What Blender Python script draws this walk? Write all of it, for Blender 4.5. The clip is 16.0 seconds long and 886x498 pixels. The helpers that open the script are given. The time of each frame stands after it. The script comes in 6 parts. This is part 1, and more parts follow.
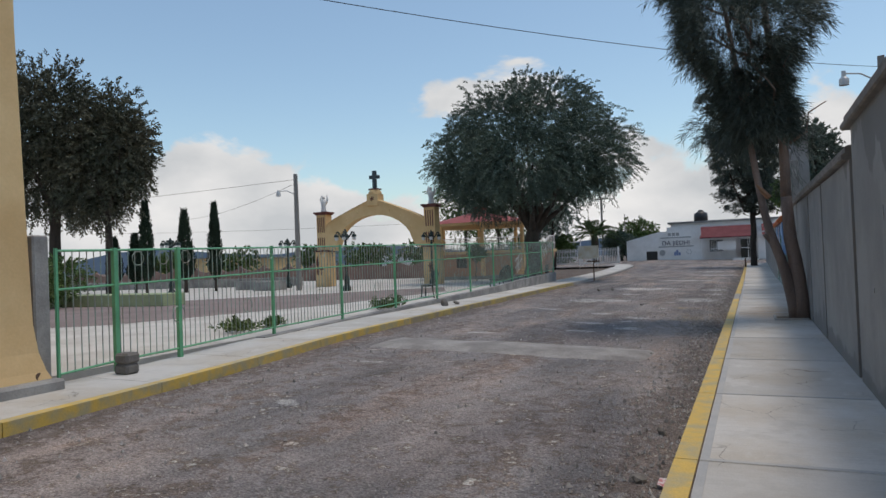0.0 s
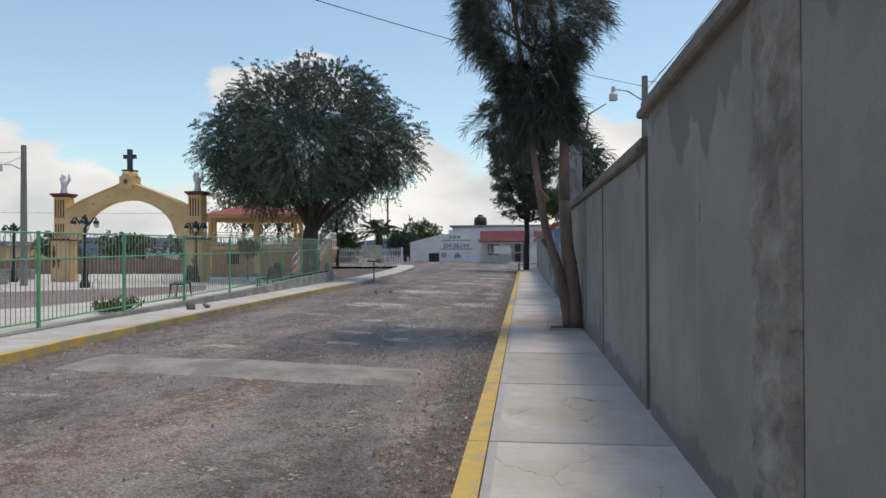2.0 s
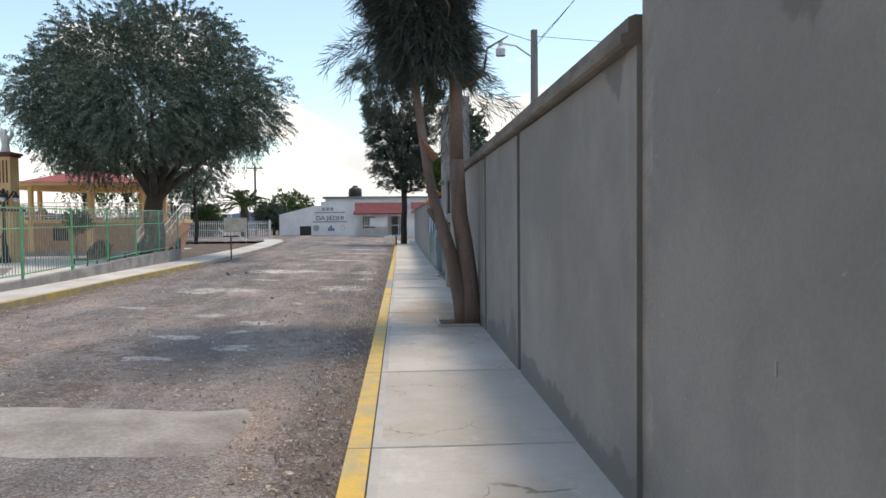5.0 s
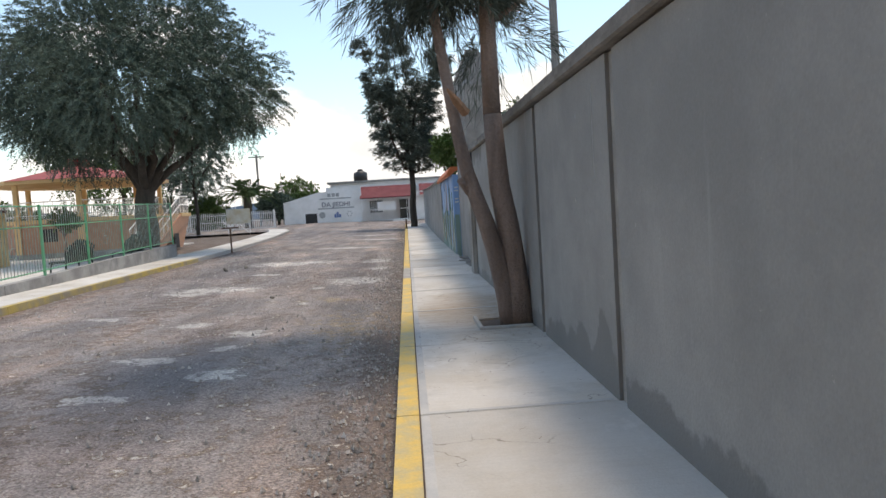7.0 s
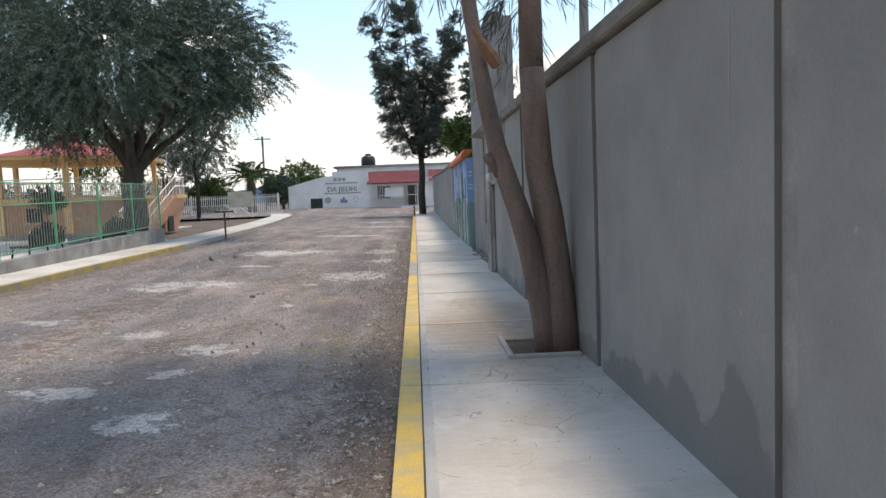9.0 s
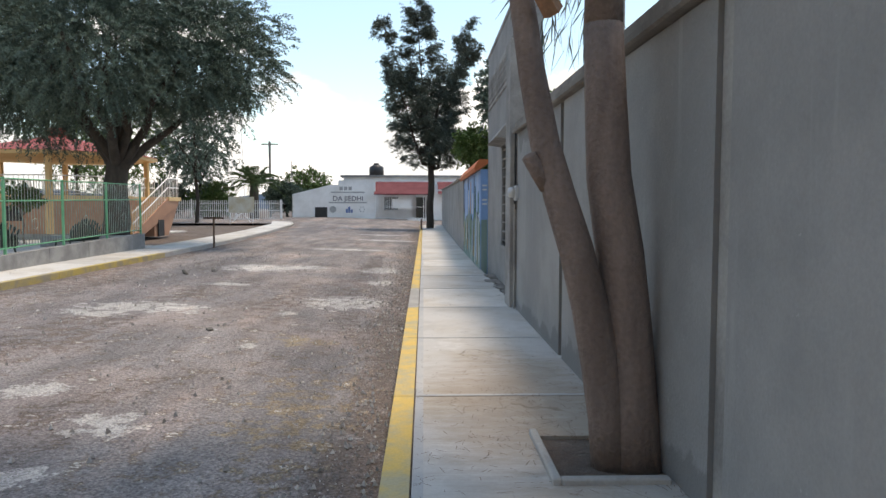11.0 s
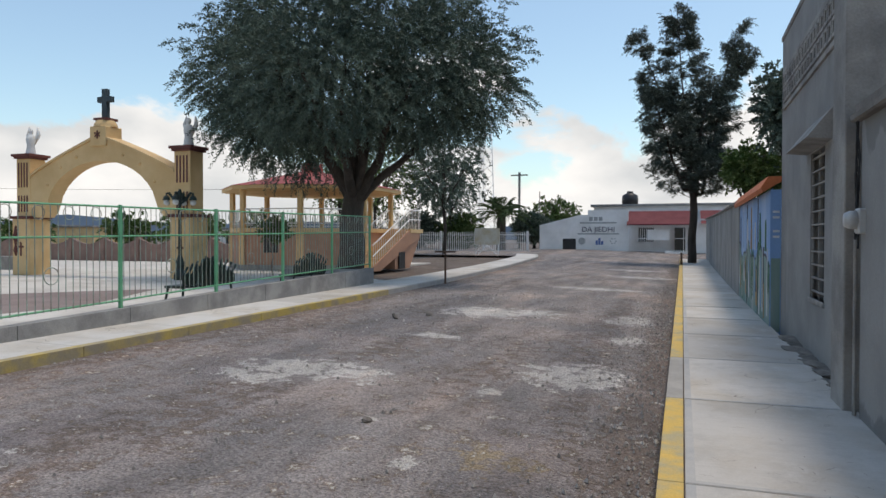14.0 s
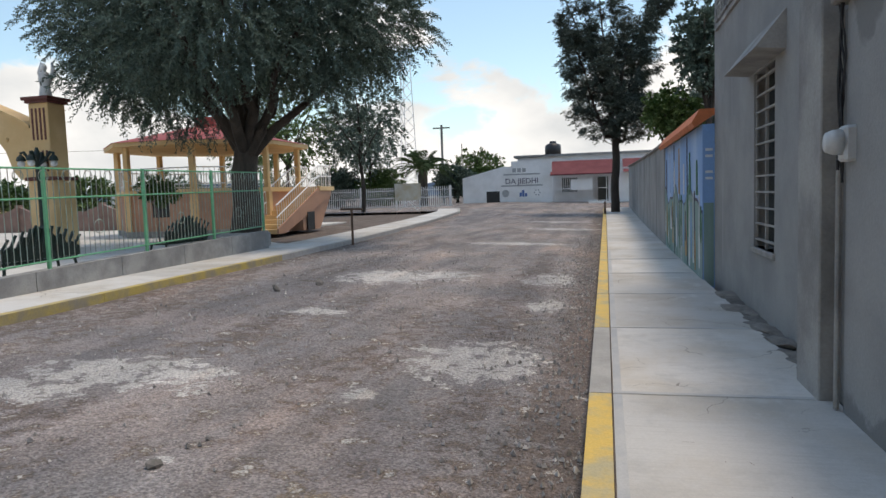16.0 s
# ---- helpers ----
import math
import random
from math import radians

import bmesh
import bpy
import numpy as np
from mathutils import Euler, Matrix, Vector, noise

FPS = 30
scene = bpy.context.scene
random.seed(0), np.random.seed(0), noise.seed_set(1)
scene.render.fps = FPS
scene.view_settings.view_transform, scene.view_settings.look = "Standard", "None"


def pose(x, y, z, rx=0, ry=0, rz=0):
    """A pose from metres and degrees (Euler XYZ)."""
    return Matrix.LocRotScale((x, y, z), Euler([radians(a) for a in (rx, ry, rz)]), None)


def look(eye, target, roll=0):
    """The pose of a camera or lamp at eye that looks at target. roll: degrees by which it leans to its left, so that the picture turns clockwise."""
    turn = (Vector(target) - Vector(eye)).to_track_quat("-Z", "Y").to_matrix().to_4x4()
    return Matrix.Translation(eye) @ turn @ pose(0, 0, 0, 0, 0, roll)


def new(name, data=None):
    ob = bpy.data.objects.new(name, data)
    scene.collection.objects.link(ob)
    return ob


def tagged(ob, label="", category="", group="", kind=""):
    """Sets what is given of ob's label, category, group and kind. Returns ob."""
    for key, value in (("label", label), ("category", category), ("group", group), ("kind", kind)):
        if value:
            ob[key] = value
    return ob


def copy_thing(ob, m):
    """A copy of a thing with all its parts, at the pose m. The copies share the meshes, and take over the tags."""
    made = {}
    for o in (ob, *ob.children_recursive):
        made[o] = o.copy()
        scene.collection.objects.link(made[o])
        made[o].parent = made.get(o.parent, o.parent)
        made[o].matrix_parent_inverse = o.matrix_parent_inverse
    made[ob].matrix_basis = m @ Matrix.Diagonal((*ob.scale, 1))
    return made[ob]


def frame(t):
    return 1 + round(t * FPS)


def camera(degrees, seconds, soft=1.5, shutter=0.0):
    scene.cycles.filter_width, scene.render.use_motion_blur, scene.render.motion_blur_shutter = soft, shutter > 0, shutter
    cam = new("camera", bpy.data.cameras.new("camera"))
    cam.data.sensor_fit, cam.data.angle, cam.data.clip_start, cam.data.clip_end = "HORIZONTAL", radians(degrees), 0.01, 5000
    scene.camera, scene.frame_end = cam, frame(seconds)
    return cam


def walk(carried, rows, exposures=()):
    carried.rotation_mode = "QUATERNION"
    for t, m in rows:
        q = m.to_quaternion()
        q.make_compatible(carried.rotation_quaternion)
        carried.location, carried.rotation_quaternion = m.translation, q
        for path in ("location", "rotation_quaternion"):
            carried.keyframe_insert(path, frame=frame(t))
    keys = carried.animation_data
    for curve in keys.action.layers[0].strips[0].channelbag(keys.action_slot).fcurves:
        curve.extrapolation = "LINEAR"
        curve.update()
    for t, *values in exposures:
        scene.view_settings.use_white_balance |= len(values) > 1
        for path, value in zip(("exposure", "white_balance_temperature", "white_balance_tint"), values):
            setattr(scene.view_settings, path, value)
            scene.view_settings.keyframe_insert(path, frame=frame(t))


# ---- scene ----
cam = camera(65.7, 16.0)
PATH = [
    (0, (0.057, -0.029, 1.647), (-0.764, 1.795, 1.681), -2.2),
    (0.5, (0.019, 0.465, 1.646), (-0.719, 2.323, 1.657), -4.5),
    (1, (0.002, 1.016, 1.678), (-0.779, 2.858, 1.687), -2.7),
    (1.5, (-0.054, 1.624, 1.678), (-0.542, 3.563, 1.734), -3.3),
    (2, (-0.068, 2.158, 1.654), (-0.301, 4.144, 1.669), -0.3),
    (2.5, (-0.104, 2.618, 1.648), (-0.294, 4.606, 1.527), -0.4),
    (3, (-0.172, 3.113, 1.692), (-0.247, 5.105, 1.538), -4.0),
    (3.5, (-0.119, 3.739, 1.677), (-0.238, 5.728, 1.504), -1.0),
    (4, (-0.16, 4.269, 1.685), (-0.044, 6.264, 1.598), -1.0),
    (4.5, (-0.132, 4.808, 1.68), (-0.003, 6.804, 1.647), -2.9),
    (4.7, (-0.124, 5.047, 1.693), (-0.001, 7.043, 1.64), -0.5),
    (6.8, (-0.391, 7.602, 1.624), (-0.269, 9.596, 1.522), -2.8),
    (7, (-0.356, 7.788, 1.626), (-0.257, 9.782, 1.505), -3.5),
    (7.5, (-0.34, 8.255, 1.623), (-0.28, 10.249, 1.475), -2.3),
    (8, (-0.37, 8.742, 1.64), (-0.169, 10.724, 1.469), -1.4),
    (8.5, (-0.349, 9.278, 1.6), (-0.246, 11.269, 1.442), -1.1),
    (9, (-0.343, 9.909, 1.607), (-0.268, 11.901, 1.451), -2.3),
    (9.5, (-0.313, 10.518, 1.638), (-0.186, 12.508, 1.486), -3.5),
    (9.7, (-0.27, 10.736, 1.569), (-0.176, 12.732, 1.476), -0.3),
    (11.8, (-0.324, 13.106, 1.691), (-0.309, 15.096, 1.494), -1.0),
    (12, (-0.336, 13.349, 1.671), (-0.388, 15.333, 1.423), -2.7),
    (12.5, (-0.33, 13.988, 1.7), (-0.456, 15.975, 1.51), -0.4),
    (13, (-0.391, 14.401, 1.704), (-0.658, 16.381, 1.618), -0.2),
    (13.5, (-0.409, 14.993, 1.736), (-1.007, 16.901, 1.704), 0.2),
    (14, (-0.377, 15.414, 1.718), (-1.036, 17.303, 1.689), 0.1),
    (14.5, (-0.406, 15.916, 1.69), (-0.959, 17.835, 1.592), -0.2),
    (15, (-0.354, 16.495, 1.677), (-0.858, 18.428, 1.585), -0.3),
    (15.5, (-0.358, 17.034, 1.661), (-0.828, 18.977, 1.59), 0.2),
    (16, (-0.383, 17.466, 1.648), (-0.846, 19.406, 1.49), -1.9),
]
EXPOSURES = [(0, 0.26, 7110, 16), (1.5, 0.36, 7210, 16), (2.5, 0.62, 7460, 16), (3.5, 0.8, 7560, 17), (4.5, 0.95, 7730, 17), (7, 1.06, 7760, 17), (9.5, 1.12, 7860, 17), (12.5, 1.16, 7880, 16), (13.5, 0.84, 7610, 16), (14, 0.58, 7360, 16), (16, 0.72, 7460, 16)]
walk(cam, [(t, look(eye, target, roll)) for t, eye, target, roll in PATH], EXPOSURES)

# ---- world, sun, exposure ----
SUN_EL, SUN_AZ = 75.0, 58.0          # azimuth from +y towards +x
scene.view_settings.exposure = 0.0
world = bpy.data.worlds.new("sky")
scene.world = world
world.use_nodes = True
wn, wl = world.node_tree.nodes, world.node_tree.links
wn.clear()


def wnode(kind, **kw):
    n = wn.new(kind)
    for k, v in kw.items():
        n.inputs[k].default_value = v
    return n


sky = wn.new("ShaderNodeTexSky")
sky.sky_type, sky.sun_disc = "NISHITA", False
sky.sun_elevation, sky.sun_rotation = radians(SUN_EL), radians(SUN_AZ)
sky.air_density, sky.dust_density, sky.ozone_density = 1.0, 1.2, 1.5
tc = wn.new("ShaderNodeTexCoord")
sep = wn.new("ShaderNodeSeparateXYZ")
wl.new(tc.outputs["Generated"], sep.inputs[0])
stretch = wn.new("ShaderNodeMapping")
stretch.inputs["Scale"].default_value = (1.0, 1.0, 1.9)
stretch.inputs["Location"].default_value = (0.35, 0.1, 0.0)
wl.new(tc.outputs["Generated"], stretch.inputs["Vector"])
puff = wn.new("ShaderNodeTexNoise")
puff.inputs["Scale"].default_value, puff.inputs["Detail"].default_value = 3.2, 9.0
puff.inputs["Roughness"].default_value, puff.inputs["Distortion"].default_value = 0.55, 0.25
wl.new(stretch.outputs[0], puff.inputs["Vector"])
low = wn.new("ShaderNodeMapRange")     # clouds bank up towards the horizon
low.inputs["From Min"].default_value, low.inputs["From Max"].default_value = 0.02, 0.30
low.inputs["To Min"].default_value, low.inputs["To Max"].default_value = 0.25, -0.16
wl.new(sep.outputs["Z"], low.inputs["Value"])
amount = wn.new("ShaderNodeMath")
amount.operation = "ADD"
wl.new(puff.outputs["Fac"], amount.inputs[0])
wl.new(low.outputs[0], amount.inputs[1])
edge = wn.new("ShaderNodeMapRange")
edge.interpolation_type = "SMOOTHSTEP"
edge.inputs["From Min"].default_value, edge.inputs["From Max"].default_value = 0.545, 0.60
wl.new(amount.outputs[0], edge.inputs["Value"])
shade_n = wn.new("ShaderNodeTexNoise")
shade_n.inputs["Scale"].default_value, shade_n.inputs["Detail"].default_value = 5.0, 7.0
wl.new(stretch.outputs[0], shade_n.inputs["Vector"])
cloud_c = wn.new("ShaderNodeMix")
cloud_c.data_type = "RGBA"
cloud_c.inputs["A"].default_value, cloud_c.inputs["B"].default_value = (2.9, 3.3, 3.6, 1), (4.3, 4.65, 4.85, 1)
bulk = wn.new("ShaderNodeMapRange")
bulk.inputs["From Min"].default_value, bulk.inputs["From Max"].default_value = 0.36, 0.62
wl.new(shade_n.outputs["Fac"], bulk.inputs["Value"])
wl.new(bulk.outputs[0], cloud_c.inputs["Factor"])
tone = wn.new("ShaderNodeMix")
tone.data_type, tone.blend_type = "RGBA", "MULTIPLY"
tone.inputs["Factor"].default_value = 1.0
tone.inputs["B"].default_value = (0.80, 0.93, 0.90, 1)
wl.new(sky.outputs[0], tone.inputs["A"])
both = wn.new("ShaderNodeMix")
both.data_type = "RGBA"
wl.new(edge.outputs[0], both.inputs["Factor"])
wl.new(tone.outputs["Result"], both.inputs["A"])
wl.new(cloud_c.outputs["Result"], both.inputs["B"])
bg = wn.new("ShaderNodeBackground")
bg.inputs["Strength"].default_value = 0.148
wl.new(both.outputs["Result"], bg.inputs["Color"])
wout = wn.new("ShaderNodeOutputWorld")
wl.new(bg.outputs[0], wout.inputs[0])

sun = new("sun", bpy.data.lights.new("sun", "SUN"))
sun.data.energy, sun.data.angle, sun.data.color = 1.0, radians(14.0), (1.0, 0.94, 0.84)
sdir = Vector((math.sin(radians(SUN_AZ)) * math.cos(radians(SUN_EL)), math.cos(radians(SUN_AZ)) * math.cos(radians(SUN_EL)), math.sin(radians(SUN_EL))))
sun.matrix_world = look(sdir * 50, (0, 0, 0))


# ---- materials ----
def mat(name, base, rough=0.85, var=0.25, scale=3.0, grain=60.0, bump=0.25, metal=0.0, second=None, spot=0.5, island=False, obj=False, streak=False, depth=0.01):
    """A surface with broad blotches, fine grain and relief, in metres."""
    m = bpy.data.materials.new(name)
    m.use_nodes = True
    n, l = m.node_tree.nodes, m.node_tree.links
    p = n["Principled BSDF"]
    p.inputs["Metallic"].default_value = metal
    geo = n.new("ShaderNodeNewGeometry")
    vec = geo.outputs["Position"]
    if streak:
        mp = n.new("ShaderNodeMapping")
        mp.inputs["Scale"].default_value = (1, 1, 0.16)
        l.new(vec, mp.inputs["Vector"])
        svec = mp.outputs[0]
    else:
        svec = vec
    big = n.new("ShaderNodeTexNoise")
    big.inputs["Scale"].default_value, big.inputs["Detail"].default_value, big.inputs["Roughness"].default_value = scale, 6, 0.6
    l.new(svec, big.inputs["Vector"])
    fine = n.new("ShaderNodeTexNoise")
    fine.inputs["Scale"].default_value, fine.inputs["Detail"].default_value = grain, 3
    l.new(vec, fine.inputs["Vector"])
    second = second or tuple(c * (1 - var) for c in base)
    rng = n.new("ShaderNodeMapRange")
    rng.interpolation_type = "SMOOTHSTEP"
    rng.inputs["From Min"].default_value, rng.inputs["From Max"].default_value = spot - 0.16, spot + 0.16
    l.new(big.outputs["Fac"], rng.inputs["Value"])
    mix = n.new("ShaderNodeMix")
    mix.data_type = "RGBA"
    mix.inputs["A"].default_value, mix.inputs["B"].default_value = (*base, 1), (*second, 1)
    l.new(rng.outputs[0], mix.inputs["Factor"])
    hsv = n.new("ShaderNodeHueSaturation")
    l.new(mix.outputs["Result"], hsv.inputs["Color"])
    val = n.new("ShaderNodeMapRange")
    val.inputs["To Min"].default_value, val.inputs["To Max"].default_value = 1 - var * 0.9, 1 + var * 0.9
    l.new(fine.outputs["Fac"], val.inputs["Value"])
    last = val.outputs[0]
    if island or obj:
        info = n.new("ShaderNodeObjectInfo") if obj else geo
        r2 = n.new("ShaderNodeMapRange")
        r2.inputs["To Min"].default_value, r2.inputs["To Max"].default_value = 1 - var, 1 + var
        l.new(info.outputs["Random"] if obj else geo.outputs["Random Per Island"], r2.inputs["Value"])
        mul = n.new("ShaderNodeMath")
        mul.operation = "MULTIPLY"
        l.new(last, mul.inputs[0])
        l.new(r2.outputs[0], mul.inputs[1])
        last = mul.outputs[0]
    l.new(last, hsv.inputs["Value"])
    l.new(hsv.outputs[0], p.inputs["Base Color"])
    rr = n.new("ShaderNodeMapRange")
    rr.inputs["To Min"].default_value, rr.inputs["To Max"].default_value = max(0.05, rough - 0.12), min(1, rough + 0.1)
    l.new(big.outputs["Fac"], rr.inputs["Value"])
    l.new(rr.outputs[0], p.inputs["Roughness"])
    if bump:
        b = n.new("ShaderNodeBump")
        b.inputs["Strength"].default_value, b.inputs["Distance"].default_value = bump, depth
        l.new(fine.outputs["Fac"], b.inputs["Height"])
        l.new(b.outputs[0], p.inputs["Normal"])
    return m


def leafmat(name, a, b):
    m = mat(name, a, 0.6, 0.35, 0.6, 8, 0, second=b, island=True)
    p = m.node_tree.nodes["Principled BSDF"]
    p.inputs["Subsurface Weight"].default_value = 0.0
    p.inputs["Specular IOR Level"].default_value = 0.25
    return m


ASPHALT = mat("worn_asphalt", (0.235, 0.215, 0.208), 0.92, 0.5, 0.45, 34, 1.0, second=(0.33, 0.275, 0.25), spot=0.54, depth=0.05)
DIRT = mat("brown_dirt", (0.17, 0.13, 0.105), 0.95, 0.35, 1.4, 35, 1.0, second=(0.10, 0.075, 0.06), depth=0.03)
BUMP_C = mat("dusty_concrete_ramp", (0.35, 0.325, 0.30), 0.9, 0.4, 1.6, 30, 0.9, second=(0.22, 0.2, 0.185))
WALK = mat("brushed_concrete", (0.55, 0.53, 0.50), 0.85, 0.13, 0.9, 70, 0.3, second=(0.47, 0.42, 0.355), spot=0.56, obj=True)
YELLOW = mat("yellow_kerb_paint", (0.70, 0.46, 0.10), 0.65, 0.2, 4, 60, 0.3, second=(0.45, 0.38, 0.22), spot=0.53)
YELLOW_W = mat("worn_yellow_kerb_paint", (0.55, 0.40, 0.11), 0.75, 0.25, 2.2, 50, 0.4, second=(0.33, 0.28, 0.2), spot=0.5)
KERB = mat("kerb_concrete", (0.42, 0.40, 0.37), 0.9, 0.2, 3, 50, 0.4)
RENDER = mat("grey_cement_render", (0.31, 0.305, 0.295), 0.88, 0.14, 0.8, 55, 0.4, second=(0.235, 0.233, 0.228))
RENDER_D = mat("damp_cement_render", (0.2, 0.196, 0.19), 0.9, 0.2, 2.2, 45, 0.4)
ROUGH = mat("rough_cast_pilaster", (0.33, 0.318, 0.305), 0.95, 0.35, 3.0, 9, 1.0, second=(0.2, 0.19, 0.18), depth=0.06)
COPE = mat("weathered_coping", (0.24, 0.22, 0.2), 0.9, 0.3, 2.5, 40, 0.6, second=(0.16, 0.145, 0.13))
CREAM = mat("cream_yellow_paint", (0.76, 0.53, 0.27), 0.75, 0.08, 0.8, 30, 0.15, second=(0.66, 0.43, 0.2))
TRIMRED = mat("dark_red_trim", (0.16, 0.05, 0.04), 0.7, 0.2)
GREEN = mat("green_fence_paint", (0.13, 0.42, 0.22), 0.45, 0.15, 5, 50, 0.1, second=(0.10, 0.34, 0.18))
GREY_FENCE = mat("weathered_fence_bar", (0.30, 0.40, 0.33), 0.5, 0.2, 6, 60, 0.1, second=(0.25, 0.22, 0.18))
CONC = mat("cast_concrete", (0.36, 0.345, 0.32), 0.9, 0.2, 1.6, 40, 0.5, second=(0.22, 0.21, 0.2))
PLAZA = mat("plaza_concrete", (0.62, 0.585, 0.53), 0.9, 0.15, 1.0, 40, 0.3, second=(0.50, 0.46, 0.41))
PLAZA_R = mat("reddish_plaza_band", (0.27, 0.205, 0.185), 0.9, 0.2, 1.0, 40, 0.3)
SALMON = mat("salmon_base_paint", (0.50, 0.27, 0.17), 0.8, 0.15, 0.8, 30, 0.2, second=(0.43, 0.23, 0.15))
ROOFRED = mat("red_painted_roof", (0.36, 0.065, 0.055), 0.7, 0.2, 1.2, 30, 0.2, second=(0.30, 0.07, 0.06))
WHITE = mat("white_wall_paint", (0.88, 0.87, 0.85), 0.8, 0.07, 0.7, 40, 0.15, second=(0.76, 0.75, 0.72))
AWNING = mat("dark_red_awning", (0.15, 0.02, 0.025), 0.8, 0.2, 1.2, 30, 0.2)
WHITE_M = mat("white_fence_paint", (0.84, 0.83, 0.81), 0.5, 0.08, 4, 50, 0.1)
STATUE = mat("white_statue_plaster", (0.72, 0.71, 0.68), 0.7, 0.12, 3, 40, 0.2)
DARK = mat("dark_opening", (0.03, 0.03, 0.03), 0.6, 0.2)
IRON = mat("dark_green_cast_iron", (0.015, 0.03, 0.022), 0.45, 0.3, 6, 60, 0.2)
RUST = mat("rusty_steel", (0.14, 0.08, 0.05), 0.8, 0.3, 8, 60, 0.4)
WOODPOLE = mat("grey_utility_pole", (0.26, 0.245, 0.225), 0.9, 0.2, 2, 40, 0.4, streak=True)
TRUNK = mat("smooth_brown_bark", (0.24, 0.175, 0.145), 0.9, 0.3, 5, 35, 0.9, second=(0.16, 0.115, 0.095), streak=True, depth=0.02)
TRUNK_D = mat("dark_furrowed_bark", (0.075, 0.058, 0.045), 0.95, 0.35, 5, 22, 1.0, streak=True, depth=0.04)
SPLIT = mat("broken_raw_wood", (0.33, 0.17, 0.095), 0.85, 0.3, 12, 60, 0.6)
L_PEPPER = leafmat("pepper_tree_leaf", (0.078, 0.118, 0.096), (0.12, 0.16, 0.12))
L_NEEDLE = leafmat("casuarina_needle", (0.068, 0.088, 0.075), (0.1, 0.12, 0.095))
L_PINE = leafmat("dark_crown_leaf", (0.07, 0.078, 0.052), (0.11, 0.105, 0.07))
L_CYP = leafmat("cypress_leaf", (0.022, 0.042, 0.026), (0.035, 0.06, 0.035))
L_FRESH = leafmat("fresh_green_leaf", (0.07, 0.13, 0.04), (0.12, 0.17, 0.055))
L_PALM = leafmat("palm_leaf", (0.05, 0.085, 0.03), (0.085, 0.12, 0.045))
BRICK = mat("red_brown_brick", (0.30, 0.19, 0.15), 0.9, 0.25, 1.5, 12, 0.5, second=(0.22, 0.145, 0.12))
CABLE = mat("black_cable", (0.02, 0.02, 0.022), 0.6, 0.2)
LAMPC = mat("pale_lamp_housing", (0.55, 0.56, 0.56), 0.4, 0.1)
GLOBE = mat("milky_glass_globe", (0.75, 0.74, 0.7), 0.25, 0.05)
ORANGE = mat("orange_coping_paint", (0.60, 0.17, 0.06), 0.75, 0.2, 3, 40, 0.3)
STONE = mat("grey_brown_stone", (0.20, 0.18, 0.16), 0.9, 0.3, 6, 30, 0.7, obj=True)
PEBBLE = mat("loose_gravel", (0.47, 0.435, 0.405), 0.9, 0.4, 5, 60, 0.3, island=True)
# blue of the distance haze is put straight into the hills' base colour
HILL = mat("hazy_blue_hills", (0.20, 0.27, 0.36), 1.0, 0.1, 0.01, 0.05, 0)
TANK = mat("black_water_tank", (0.02, 0.02, 0.022), 0.45, 0.2)
INK = mat("dark_lettering", (0.05, 0.05, 0.08), 0.7, 0.15)
INK_B = mat("blue_emblem", (0.12, 0.2, 0.42), 0.7, 0.2)
INK_G = mat("grey_emblem", (0.42, 0.43, 0.42), 0.7, 0.2)
BANNER = mat("faded_cream_board", (0.52, 0.44, 0.30), 0.8, 0.15, 1.5, 30, 0.1, second=(0.62, 0.6, 0.52))
GLASS_D = mat("dark_window_glass", (0.03, 0.04, 0.04), 0.12, 0.3, 2.0, 10, 0)


MURAL = mat("mural_blue_sky", (0.2, 0.36, 0.62), 0.8, 0.12, 1.0, 40, 0.15, second=(0.42, 0.55, 0.72), spot=0.56, streak=True)
MURAL_HILL = mat("mural_grey_green", (0.16, 0.27, 0.24), 0.8, 0.15, 1.4, 40, 0.15, second=(0.30, 0.37, 0.34), streak=True)
MURAL_GREEN = mat("mural_dark_green", (0.05, 0.17, 0.09), 0.8, 0.25, 4.0, 40, 0.15)
MURAL_WHITE = mat("mural_white", (0.66, 0.68, 0.68), 0.8, 0.15, 3.0, 40, 0.15)
MURAL_OCHRE = mat("mural_ochre", (0.50, 0.30, 0.13), 0.8, 0.25, 4.0, 40, 0.15)


